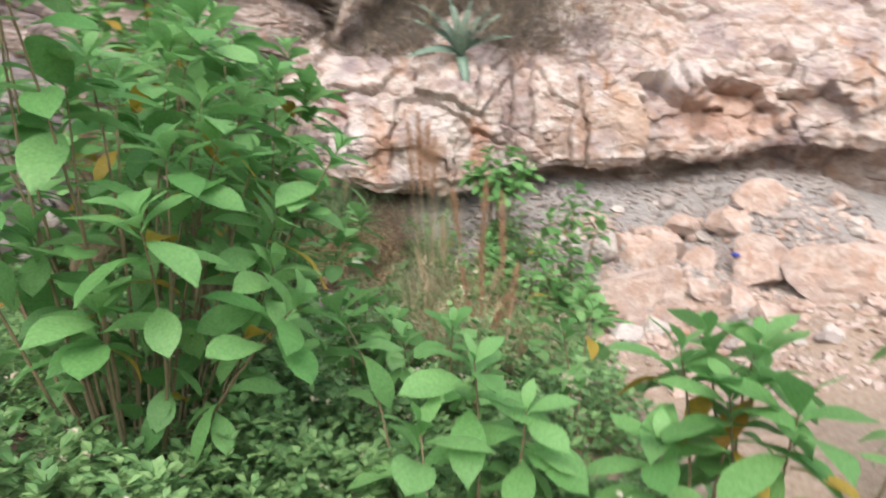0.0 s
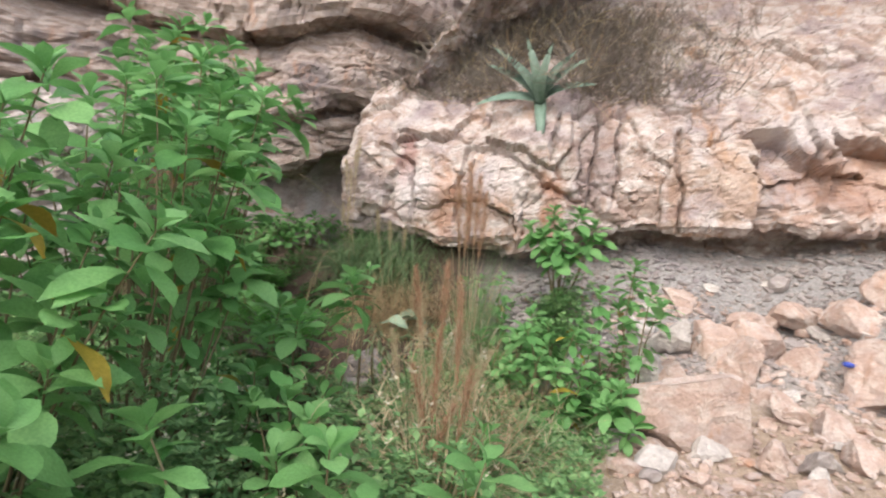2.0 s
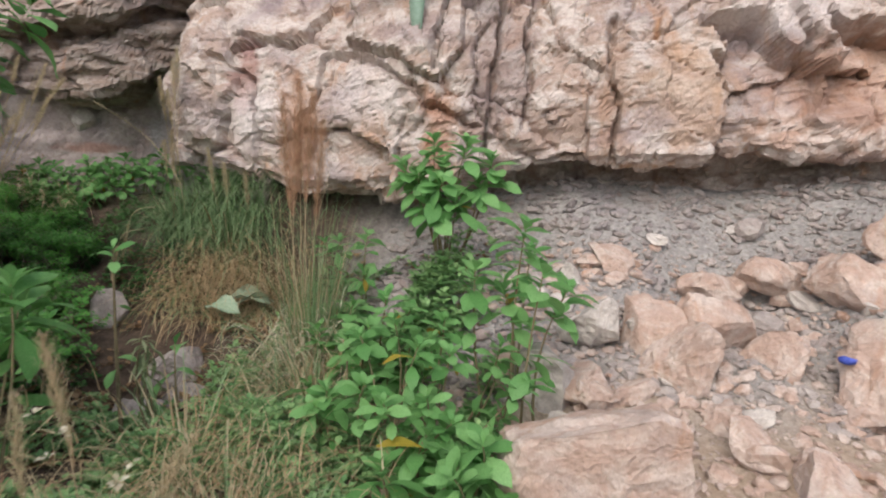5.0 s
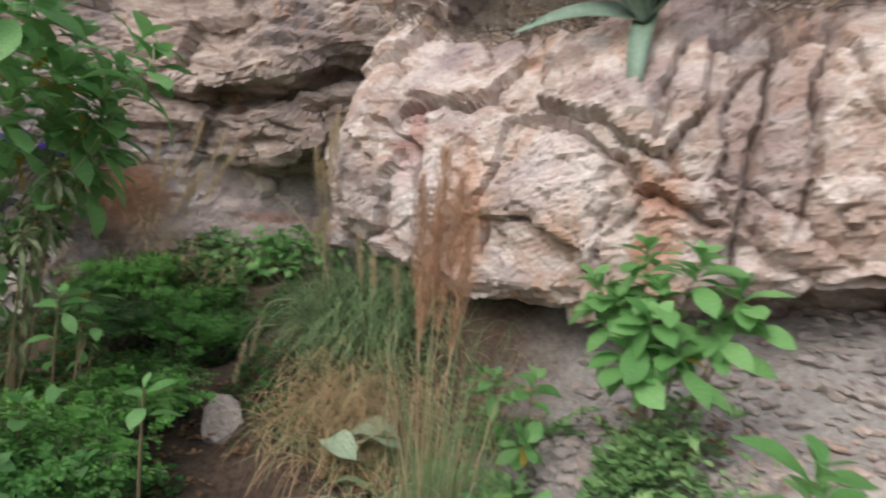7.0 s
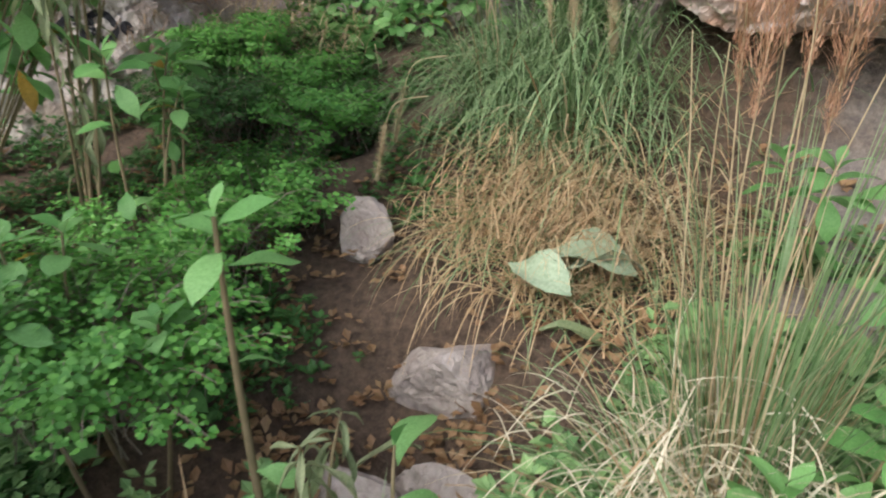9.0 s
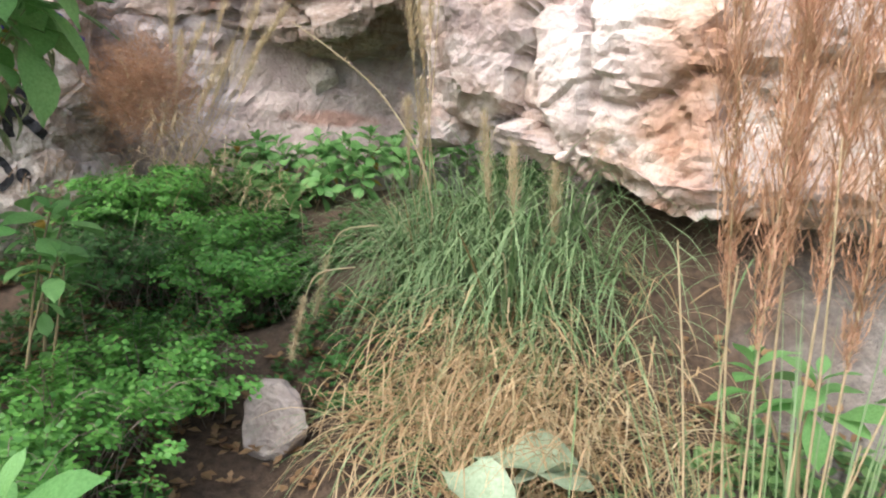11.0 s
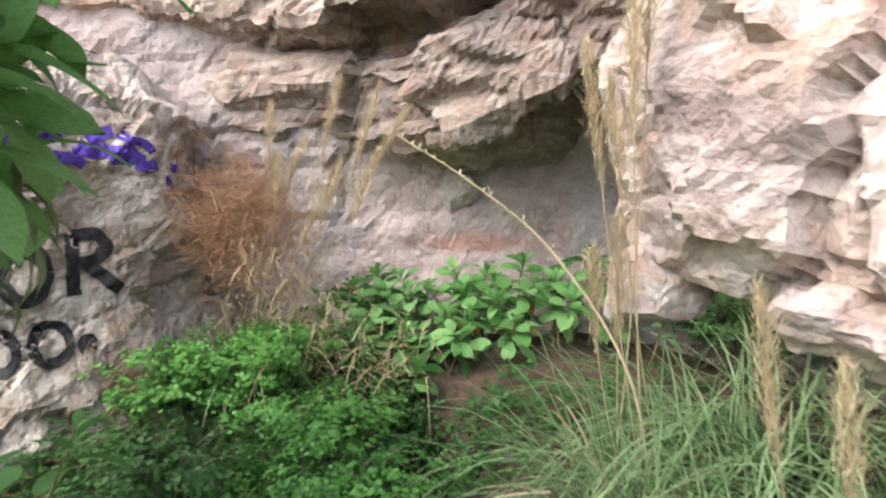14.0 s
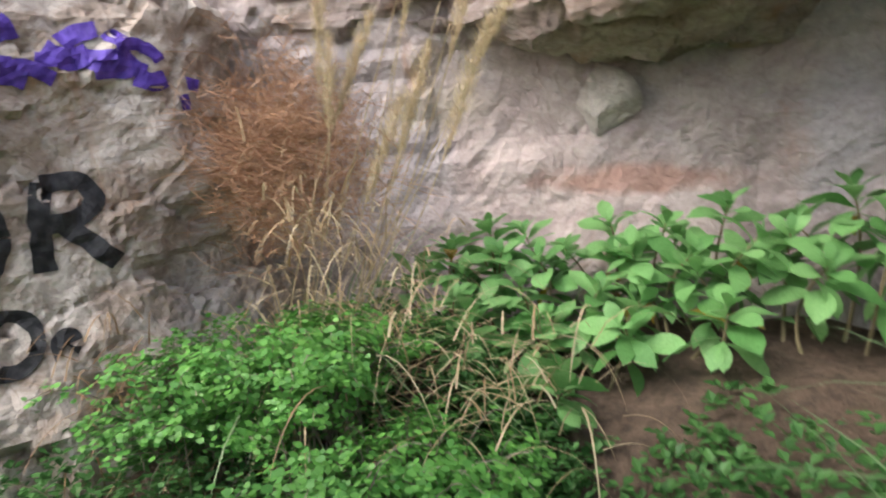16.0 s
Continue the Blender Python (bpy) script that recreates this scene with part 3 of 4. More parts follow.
def cloud(centre, radii, n, jitter=.06):
    """Stem ends spread over the upper shell of a mound."""
    out = []
    for k in range(n):
        z = 1 - 1.35 * (k + .5) / n
        a = k * 2.399
        r = math.sqrt(max(0, 1 - z * z)) * R.uniform(.72, 1.05)
        out.append((centre[0] + radii[0] * r * math.cos(a) + R.uniform(-jitter, jitter), centre[1] + radii[1] * r * math.sin(a) + R.uniform(-jitter, jitter), centre[2] + radii[2] * z + R.uniform(-jitter, jitter)))
    return out


shrub((-1.0, 2.2), [(-.68, 1.99, 1.6), (-.35, 2.2, 1.6), (-.53, 2.04, 1.22), (-.4, 1.78, 1.15), (-.9, 1.7, 1.15), (-1.0, 1.75, 1.75), (-1.2, 1.5, 1.5), (-1.0, 1.5, 1.95), (-1.15, 1.7, 2.15), (-.85, 2.3, 2.05), (-1.3, 1.9, 2.2), (-.75, 1.6, 1.4)] + cloud((-1.05, 2.25, 1.4), (.6, .5, .6), 18), "tall dense green shrub with rosettes of broad soft leaves", .175, 12, yellow=.08, gather=.25)
shrub((-1.0, 2.95), [(-.59, 2.88, 1.91), (-.96, 3.4, 1.56), (-.65, 2.7, 1.6), (-.7, 3.1, 1.4)] + cloud((-1.1, 2.95, 1.6), (.52, .45, .6), 18), "head-high green shrub with rosettes of broad soft leaves", .17, 12, yellow=.05, gather=.25)
shrub((-1.35, 3.6), [(-.85, 3.58, 2.2), (-1.0, 3.7, 2.0)] + cloud((-1.35, 3.7, 1.75), (.5, .45, .65), 20), "dense green shrub with broad leaves behind others", .165, 12, gather=.25)
shrub((-.62, 3.75), [(-.57, 3.56, 1.15), (-.81, 3.72, 1.0), (-.53, 4.13, 1.28), (-.66, 4.3, 1.2), (-.9, 4.0, 1.1)], "low open green shrub with broad soft leaves", .17, 13)
shrub((-2.75, 4.75), [(-1.69, 4.9, 2.6), (-1.6, 5.42, 2.4), (-1.7, 5.43, 2.5), (-2.57, 4.65, 2.9), (-2.56, 5.38, 2.43), (-2.0, 5.3, 2.35), (-1.9, 5.0, 2.2), (-2.2, 5.3, 2.6), (-2.0, 5.45, 2.02), (-1.95, 5.4, 2.15), (-2.1, 5.5, 2.2), (-2.1, 5.47, 1.92), (-1.92, 5.4, 2.3), (-2.2, 5.5, 2.05), (-2.3, 5.6, 2.25), (-2.2, 5.6, 2.4), (-2.45, 5.62, 2.1), (-2.6, 5.65, 1.95), (-2.1, 5.58, 2.35), (-2.5, 5.6, 2.38), (-2.6, 5.5, 2.3), (-2.7, 5.55, 2.1), (-2.45, 5.4, 2.05), (-2.75, 5.5, 2.4)] + cloud((-2.3, 5.0, 2.4), (.5, .4, .5), 20), "tall broad-leaved shrub leaning out over the alcove", .19, 10, gather=.08, thick=.0038, yellow=.1)
shrub((-2.35, 5.1), [(-2.5, 5.6, 1.9), (-2.65, 5.65, 1.75), (-2.13, 5.18, 1.75), (-2.3, 5.3, 1.65), (-1.95, 5.05, 1.6), (-2.35, 5.35, 1.95), (-2.0, 5.2, 1.9)], "wilting shrub with limp grey-green leaves", .11, 18, WILT, .5, name="wilted_shrub", gather=.2)
shrub((-1.9, 5.2), [(-1.76, 5.11, 1.36), (-2.53, 5.68, 1.23), (-2.1, 5.45, 1.3), (-2.0, 5.42, 1.18), (-2.15, 5.5, 1.12), (-2.25, 5.45, 1.28)], "young green shrub with small rosettes", .105, 8)
shrub((-1.25, 4.75), [(-1.4, 4.8, 1.05), (-1.25, 4.6, 1.0), (-1.55, 4.7, 1.0), (-1.1, 4.85, .9)], "low green shrub among ferns", .095, 10)
shrub((-.72, 4.85), [(-.69, 4.81, 1.27)], "young green sprout on a bare stick", .1, 6, thick=.012)
shrub((-.55, 4.9), [(-.6, 4.85, .86), (-.68, 5.0, .8), (-.5, 4.75, .78)], "wilted sprout with drooping grey-green leaves", .095, 9, WILT, .9, name="wilted_shrub")
shrub((-.5, 4.98), [(-.55, 5.02, .78)], "low sprout with one large pale leaf", .15, 3)
shrub((.5, 6.2), [(.51, 6.0, 1.66), (.34, 6.05, 1.58), (.7, 6.05, 1.56), (.24, 6.1, 1.64), (.6, 5.94, 1.46), (.42, 5.92, 1.44), (.63, 6.02, 1.78), (.42, 6.1, 1.78), (.76, 6.1, 1.68), (.52, 5.9, 1.56)], "bright green shrub growing under the rock ledge", .15, 11, gather=.12, bare=.8)
shrub((1.05, 5.1), [(1.06, 5.13, 1.46), (1.07, 5.38, 1.3), (.98, 5.2, 1.15), (1.16, 4.9, 1.32), (1.25, 5.1, 1.2), (.85, 5.15, 1.25)], "green shrub beside broken limestone blocks", .135, 11)
shrub((.55, 4.75), cloud((.65, 4.9, .72), (.5, .4, .34), 26), "low spreading green shrub on the slope", .095, 12)
shrub((.85, 4.5), cloud((.9, 4.5, .62), (.28, .22, .22), 8) + [(.95, 4.53, .68)], "low spreading green shrub beside a boulder", .13, 12)
shrub((.25, 5.35), cloud((.3, 5.4, .75), (.32, .3, .3), 9), "low green shrub at the foot of the ledge", .12, 12)
shrub((.05, 6.1), [(.05, 6.05, 1.2), (-.15, 6.1, 1.15), (-.3, 6.25, 1.1), (.1, 5.9, 1.0)], "small green plant below the rock", .11, 9)
shrub((-.36, 3.1), [(-.36, 3.08, .92), (-.22, 3.0, .84), (-.5, 3.05, .86), (-.3, 3.3, .85)], "low green shrub with broad rosettes among herbs", .15, 10)
shrub((-.85, 3.3), [(-.8, 3.25, .95), (-.95, 3.2, .9), (-.7, 3.4, .88)], "low green shrub with broad rosettes among herbs", .15, 10)
shrub((.05, 2.5), [(.05, 2.58, .92), (.2, 2.45, .8), (-.15, 2.6, .85), (.45, 3.27, .8)], "low green plant in the undergrowth", .16, 9)
shrub((1.05, 1.95), [(.9, 1.8, 1.06), (.82, 1.95, 1.04), (.92, 1.6, .95), (.78, 1.7, .95), (1.78, 2.05, 1.02), (1.85, 2.35, 1.05)], "bright green broad-leaved shrub on the path's edge", .2, 10)
shrub((.12, 1.85), [(.1, 1.85, .98), (.25, 1.8, .85), (-.05, 1.75, .8), (-.35, 2.2, 1.05)], "bright green broad-leaved plant low on the ground", .19, 10)
shrub((.75, 1.85), [(.7, 1.85, 1.02), (.9, 1.75, .98), (.6, 1.7, .8)], "bright green broad-leaved plant low on the ground", .18, 9)
shrub((.55, 2.45), [(.58, 2.45, 1.02), (.5, 2.6, .9)], "small green plant among dry grass", .16, 8)

# ---- low herbs that cover the soil ----


def herb_carpet(name, n, area, size, mat, label, tall=.12, keep=lambda x, y: True):
    s = Soup()
    made = 0
    while made < n:
        x, y = R.uniform(area[0], area[1]), R.uniform(area[2], area[3])
        made += 1
        if not keep(x, y):
            continue
        rim = min(x - area[0], area[1] - x, y - area[2], area[3] - y)
        if rim < .45 * (.5 + noise.noise(Vector((x * 1.7, y * 1.7, 11)))) * R.random():
            continue
        den = noise.noise(Vector((x * 2.2, y * 2.2, 3)))
        if den < -.25:
            continue
        c = Vector((x, y, ground_z(x, y) + tall * (.5 + den) * R.uniform(.1, 1.3)))
        for k in range(R.randint(3, 6)):
            a, ln = R.uniform(0, 6.28), size * R.uniform(.5, 1.4)
            d = Vector((math.cos(a), math.sin(a), R.uniform(-.2, .9))).normalized()
            w = d.cross(Vector((0, 0, 1))).normalized() * ln * .33
            o = c + d * ln * .15
            s.add([o, o + d * ln * .5 + w + Vector((0, 0, .1 * ln)), o + d * ln, o + d * ln * .5 - w + Vector((0, 0, .1 * ln))], [(0, 1, 2), (0, 2, 3)])
    tagged(new(name, s.mesh(name, mat)), label, "undergrowth", kind="stuff")


herb_carpet("undergrowth", 28000, (-3.2, 1.1, .5, 4.8), .035, HERB, "dense low green herbs covering the soil", .22, lambda x, y: x < .95 - max(0, y - 3.6) * .2)
herb_carpet("undergrowth", 11000, (-2.4, .5, 1.0, 3.0), .04, HERB, "knee-high green herbs below the shrubs", .5, lambda x, y: noise.noise(Vector((x * 1.5, y * 1.5, 7))) > -.3)
herb_carpet("undergrowth", 9000, (-1.0, 1.0, 4.2, 6.1), .035, HERB, "low green herbs between grass and stones", .16, lambda x, y: x > -.45 or y < 5)
herb_carpet("undergrowth", 3500, (-.45, .8, 5.3, 6.35), .05, HERB, "broad low herbs below the ledge", .25)
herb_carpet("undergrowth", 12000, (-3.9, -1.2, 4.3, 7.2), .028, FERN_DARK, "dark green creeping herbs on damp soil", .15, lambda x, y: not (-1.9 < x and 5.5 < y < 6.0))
herb_carpet("dry_flower_heads", 900, (-1.9, .6, 1.0, 3.7), .02, BLEACHED, "small dry pale flower heads above the herbs", .6)
herb_carpet("leaf_litter", 5000, (-3.4, .9, .8, 6.6), .04, LEAF_DRY, "brown dead leaves and litter on soil", .05)


def fern(centre, radii, n, mat, label):
    ob = thing("maidenhair_fern", (centre[0], centre[1], ground_z(centre[0], centre[1])), label, "fern")
    s, st = Soup(), Soup()
    c = Vector(centre) - ob.location
    for k in range(n // 4):
        a, reach, lift = R.uniform(0, 6.28), R.uniform(.35, 1.15), R.uniform(.5, 1.15)
        out = Vector((math.cos(a), math.sin(a), 0))
        side = Vector((-out.y, out.x, 0))
        o0 = c + Vector((R.gauss(0, radii[0] * .3), R.gauss(0, radii[1] * .3), -radii[2] * .5))
        path = [o0 + Vector((out.x * radii[0], out.y * radii[1], 0)) * reach * q + Vector((0, 0, radii[2] * lift * (2.9 * q - 1.75 * q * q))) for q in (i / 6 for i in range(7))]
        st.tube(path, .002, .001, 3)
        for j in range(46):
            q = .25 + .75 * math.sqrt(R.random())
            e = min(5, int(q * 6))
            o = path[e].lerp(path[e + 1], q * 6 - e) + side * R.gauss(0, .032) * (1.25 - q) * 1.6 + Vector((0, 0, R.gauss(-.008, .012)))
            w = R.uniform(.006, .0115)
            nrm = (Vector((0, 0, 1)) + out * .5 + Vector((R.uniform(-.6, .6), R.uniform(-.6, .6), 0))).normalized()
            u = nrm.orthogonal().normalized() * w
            v = nrm.cross(u)
            s.add([o - u, o - u * .4 + v * .9, o + u * .5 + v, o + u, o + u * .2 - v * .5], [(0, 1, 2, 3, 4)])
    part("fronds", s.mesh("fronds", mat), ob, kind="stuff")
    part("stalk", st.mesh("stalk", TWIG), ob)


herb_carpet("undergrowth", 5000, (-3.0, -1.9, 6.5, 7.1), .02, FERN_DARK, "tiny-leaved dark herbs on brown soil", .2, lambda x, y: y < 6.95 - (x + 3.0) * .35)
fern((-3.05, 6.42, 1.1), (.2, .2, .22), 500, FERN, "yellowish green maidenhair fern below dead grass")
fern((-2.7, 6.42, .95), (.24, .2, .2), 520, FERN, "bright green fern below dead grass")
fern((-2.4, 6.28, .82), (.32, .26, .24), 800, FERN, "bright green maidenhair fern mound on damp soil")
fern((-3.2, 6.22, 1.02), (.2, .26, .24), 700, FERN, "green maidenhair fern against the rock")
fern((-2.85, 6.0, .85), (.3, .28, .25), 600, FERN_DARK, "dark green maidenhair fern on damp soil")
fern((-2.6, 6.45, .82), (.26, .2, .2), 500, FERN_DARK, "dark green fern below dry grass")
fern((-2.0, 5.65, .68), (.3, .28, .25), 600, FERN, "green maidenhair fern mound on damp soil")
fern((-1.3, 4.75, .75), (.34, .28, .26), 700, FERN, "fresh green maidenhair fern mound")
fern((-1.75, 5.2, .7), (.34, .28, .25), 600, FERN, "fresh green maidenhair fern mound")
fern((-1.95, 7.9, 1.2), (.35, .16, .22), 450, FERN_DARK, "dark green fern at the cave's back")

# broad leaves along the foot of the alcove wall
for x, y, z in ((-3.3, 6.98, 1.36), (-3.12, 7.12, 1.4), (-2.9, 7.25, 1.44), (-2.65, 7.42, 1.48), (-3.0, 7.0, 1.28), (-2.8, 7.1, 1.28), (-2.42, 7.58, 1.52), (-2.25, 7.7, 1.5), (-3.15, 6.88, 1.24), (-2.62, 7.25, 1.34), (-2.5, 7.45, 1.42), (-2.85, 6.95, 1.18), (-3.2, 7.05, 1.42), (-2.75, 7.3, 1.44)):
    shrub((x, y - .03), [(x, y, z), (x + .12, y - .05, z - .06), (x - .1, y - .08, z - .08)], "broad-leaved green herb at the foot of the rock wall", .105, 12, name="herb_plant", thick=.006, group="herbs by the wall")

# ---- grasses ----


def grass_clump(at, label, green=200, dry=120, height=.6, spread=.15, stalks=(), droop=1.2, plume_mat=PLUME, width=.011, name="grass_clump", fan=1.0):
    b = Vector((at[0], at[1], ground_z(at[0], at[1]) - .01 if len(at) == 2 else at[2]))
    ob = thing(name, b, label, "grass")
    for nm, n, mat, k in (("green_foliage", green, GRASS, 1.0), ("dry_foliage", dry, STRAW, .85)):
        if not n:
            continue
        s = Soup()
        for _ in range(n):
            a, r = R.uniform(0, 6.28), spread * math.sqrt(R.random())
            lean = Vector((math.cos(a), math.sin(a), 0)) * (R.uniform(.05, .75) * fan)
            s.blade(Vector((r * math.cos(a), r * math.sin(a), 0)), lean, height * k * R.uniform(.5, 1.2), width * R.uniform(.6, 1.2), 2.4 * droop * R.uniform(.2, 1.4), 7)
        part(nm, s.mesh(nm, mat), ob, kind="stuff")
    for tip, fluff in stalks:
        tip = Vector(tip) - b
        foot = Vector((R.uniform(-.5, .5) * spread, R.uniform(-.5, .5) * spread, 0))
        pts = bend(foot, tip, .09, 8)
        s = Soup()
        s.tube(pts, .0026, .0012, 4)
        part("stalk", s.mesh("stalk", STRAW, True), ob)
        if fluff:
            s = Soup()
            n = int(fluff * 1700)
            for _ in range(n):
                k = R.random()
                c = pts[-1] + (pts[-3] - pts[-1]).normalized() * fluff * k
                w = .03 * math.sin(math.pi * min(1, .15 + k * .8)) * (1 if fluff < .5 else 1.7)
                a = R.uniform(0, 6.28)
                d = (Vector((math.cos(a), math.sin(a), R.uniform(.6, 1.6)))).normalized()
                c = c + Vector((R.gauss(0, .3), R.gauss(0, .3), 0)) * w
                s.blade(c, d * Vector((1, 1, 0)).length * R.uniform(.05, .5) + Vector((math.cos(a), math.sin(a), 0)) * R.uniform(.1, .6), w * R.uniform(.4, 2.8), .0019, R.uniform(.1, 1.6), 3)
            part("plume", s.mesh("plume", plume_mat), ob)
    return ob


# tall clump in front of the ledge with russet plumes
grass_clump((-.14, 5.45), "tall clump of green and straw-coloured grass with russet plumes", 300, 240, .6, .14,
            [((-.23, 5.68, 2.08), .62), ((-.31, 5.66, 1.98), .6), ((-.14, 5.68, 2.0), .58), ((-.2, 5.62, 1.85), .5), ((-.08, 5.66, 1.86), .52), ((-.13, 5.5, 1.65), 0), ((.02, 5.5, 1.6), 0), ((-.3, 5.5, 1.5), 0), ((-.05, 5.35, 1.35), 0), ((.1, 5.3, 1.2), 0), ((-.2, 5.4, 1.5), 0)], 2.3, RUSSET, .007, fan=.8)
grass_clump((-.08, 5.55), "upright green and dry grass stems", 190, 90, 1.0, .1, (), .45, PLUME, .006, fan=.3)
grass_clump((.12, 5.15), "spilling clump of dry straw-coloured grass", 170, 260, .55, .16, [((.3, 4.9, 1.0), 0), ((0, 4.95, 1.1), 0)], 1.8)
grass_clump((.28, 3.3), "dry grass with drooping pale seed heads", 90, 160, .6, .18, [((.29, 3.24, 1.45), .45), ((.22, 3.3, 1.5), .42), ((.2, 3.35, 1.2), .4), ((.38, 3.2, 1.1), .35), ((.1, 3.3, 1.05), .35), ((.33, 3.15, .95), .3), ((.05, 3.4, 1.45), .3)], 1.5, RUSSET)
grass_clump((.05, 3.7), "dry grass with pale seed heads", 80, 130, .55, .2, [((.37, 3.78, 1.05), .3), ((0, 3.7, 1.3), .35), ((-.15, 3.75, 1.1), .3)], 1.5, PLUME)
for x, y in ((.2, 4.2), (.45, 3.8), (-.15, 4.5), (.1, 4.8)):
    grass_clump((x, y), "clump of fine dry and green grass", 70, 110, .5, .18, (), 1.4)
# grass mound hanging over the hollow
MOUND = thing("grass_mound", (-1.25, 6.35, ground_z(-1.25, 6.35)), "large mound of long hanging green grass over straw", "grass")
for nm, mat, n, lo in (("green_foliage", GRASS, 1300, .35), ("dry_foliage", ORANGE_STRAW, 1100, 0), ("fresh_foliage", GRASS, 500, 0)):
    s = Soup()
    for _ in range(n):
        x, y = R.gauss(-1.25, .3), R.gauss(6.48, .13)
        if lo == 0:
            x, y = R.gauss(-1.02, .32), R.gauss(6.2, .2)
        if x < -1.62 or x > -.1 or y < 5.8 or (lo and y < 6.35) or (x < -1.35 and y < 6.25):
            continue
        a = R.uniform(0, 6.28)
        lean = Vector((math.cos(a) * (.5 if lo else 1.3), math.sin(a) * (.5 if lo else 1.3) - .35, 0))
        z = ground_z(x, y) + .02 + (.15 if lo else 0) * R.random()
        s.blade(Vector((x, y, z)) - MOUND.location, lean, R.uniform(.3, .75) if lo else R.uniform(.2, .5), R.uniform(.0035, .008), R.uniform(1.5, 5) if lo else R.uniform(2, 6), 7)
    part(nm, s.mesh(nm, mat), MOUND, kind="stuff")
for tips, foot in (([(-1.6, 6.44, 2.1), (-1.56, 6.5, 1.75), (-1.62, 6.5, 1.68), (-1.5, 6.5, 2.3), (-1.52, 6.48, 2.22), (-1.55, 6.45, 2.02)], (-1.52, 6.55)), ([(-1.1, 6.4, 1.55), (-.95, 6.4, 1.5), (-1.25, 6.45, 1.65)], (-1.1, 6.45))):
    grass_clump(foot, "upright grass with pale feathery seed heads", 130, 40, .5, .15, [(t, R.uniform(.22, .34)) for t in tips], 1.0)
# one long stalk leaning to the side
lean_st = thing("grass_stalk", (-1.45, 6.45, ground_z(-1.45, 6.45)), "single pale grass stalk leaning far over", "grass")
s = Soup()
pts = [Vector(p) - lean_st.location for p in ((-1.45, 6.5, 1.0), (-1.5, 6.48, 1.4), (-1.66, 6.43, 1.66), (-1.82, 6.35, 1.81), (-1.97, 6.26, 1.92))]
s.tube(resample(pts, .04), .0045, .002, 5)
for p in resample(pts, .02)[-22:]:
    for _ in range(5):
        s.blade(p, Vector((R.uniform(-2, .1), R.uniform(-.9, .9), 0)), R.uniform(.015, .035), .004, 1.5, 2)
part("stalk", s.mesh("stalk", PLUME), lean_st)
# seed heads that hang down beside the mound
for x, y, z in ((-1.66, 6.15, 1.12), (-1.68, 6.06, .98)):
    hang = thing("seed_head", (x, y, z), "drooping brown seed head of a grass", "grass")
    s = Soup()
    pts = [Vector((.12, .12, .12)), Vector((.04, .03, .1)), Vector((0, 0, 0)), Vector((-.03, -.03, -.22))]
    s.tube(resample(pts, .03), .003, .0015, 4)
    for _ in range(420):
        k = R.random()
        s.blade(Vector((-.03 * k, -.03 * k, -.22 * k)), Vector((R.uniform(-.5, .5), R.uniform(-.5, .5), 0)), R.uniform(.02, .045), .005, 2.5, 2)
    part("plume", s.mesh("plume", PLUME), hang)
# dry grass by the alcove wall
grass_clump((-3.35, 6.5), "clump of dry russet grass against the rock", 90, 170, .62, .2, [((-3.4, 6.9, 2.05), 0), ((-3.3, 6.6, 2.15), .3), ((-3.1, 6.65, 2.0), .3), ((-3.0, 6.7, 2.1), 0), ((-3.15, 6.55, 1.95), .25), ((-2.9, 6.8, 2.2), 0), ((-3.08, 6.8, 2.25), .3), ((-2.98, 6.85, 2.12), 0), ((-2.82, 6.95, 2.15), 0), ((-3.0, 6.75, 1.92), .36), ((-3.05, 6.7, 1.8), .3), ((-2.88, 6.85, 2.2), .35), ((-2.82, 6.8, 1.95), .35), ((-2.76, 6.9, 2.1), .3)], 2.0, PLUME)
brush = thing("dry_brush", (-3.55, 6.4, 1.3), "tangle of reddish-brown dead brush", "brush")
for bx, by, bz, n in ((-.06, .06, .34, 700), (.08, .14, .44, 700), (.16, .22, .3, 600), (.02, .1, .2, 400)):
    s = Soup()
    for _ in range(n):
        a, el = R.uniform(0, 6.28), R.uniform(-.4, 1.2)
        c = Vector((R.gauss(bx, .09), R.gauss(by, .08), R.gauss(bz, .09)))
        d = Vector((math.cos(a) * math.cos(el), math.sin(a) * math.cos(el), math.sin(el)))
        s.tube(bend(c, c + d * R.uniform(.06, .2), .07, 4), .0012, .0007, 3)
    part("dead_wood", s.mesh("dead_wood", RUSSET), brush, kind="stuff")


def straw_tangle(at, radii, n, label, mat=STRAW):
    ob = thing("straw_tangle", (at[0], at[1], ground_z(at[0], at[1])), label, "grass")
    s = Soup()
    for _ in range(n):
        p = Vector((R.gauss(0, radii[0]), R.gauss(0, radii[1]), at[2] - ob.location.z + R.gauss(0, radii[2])))
        a = R.uniform(0, 6.28)
        s.blade(p, Vector((math.cos(a), math.sin(a), 0)) * R.uniform(.3, 2.5), R.uniform(.1, .34), R.uniform(.0022, .006), R.uniform(1, 6), 6)
    part("dry_foliage", s.mesh("dry_foliage", mat), ob, kind="stuff")


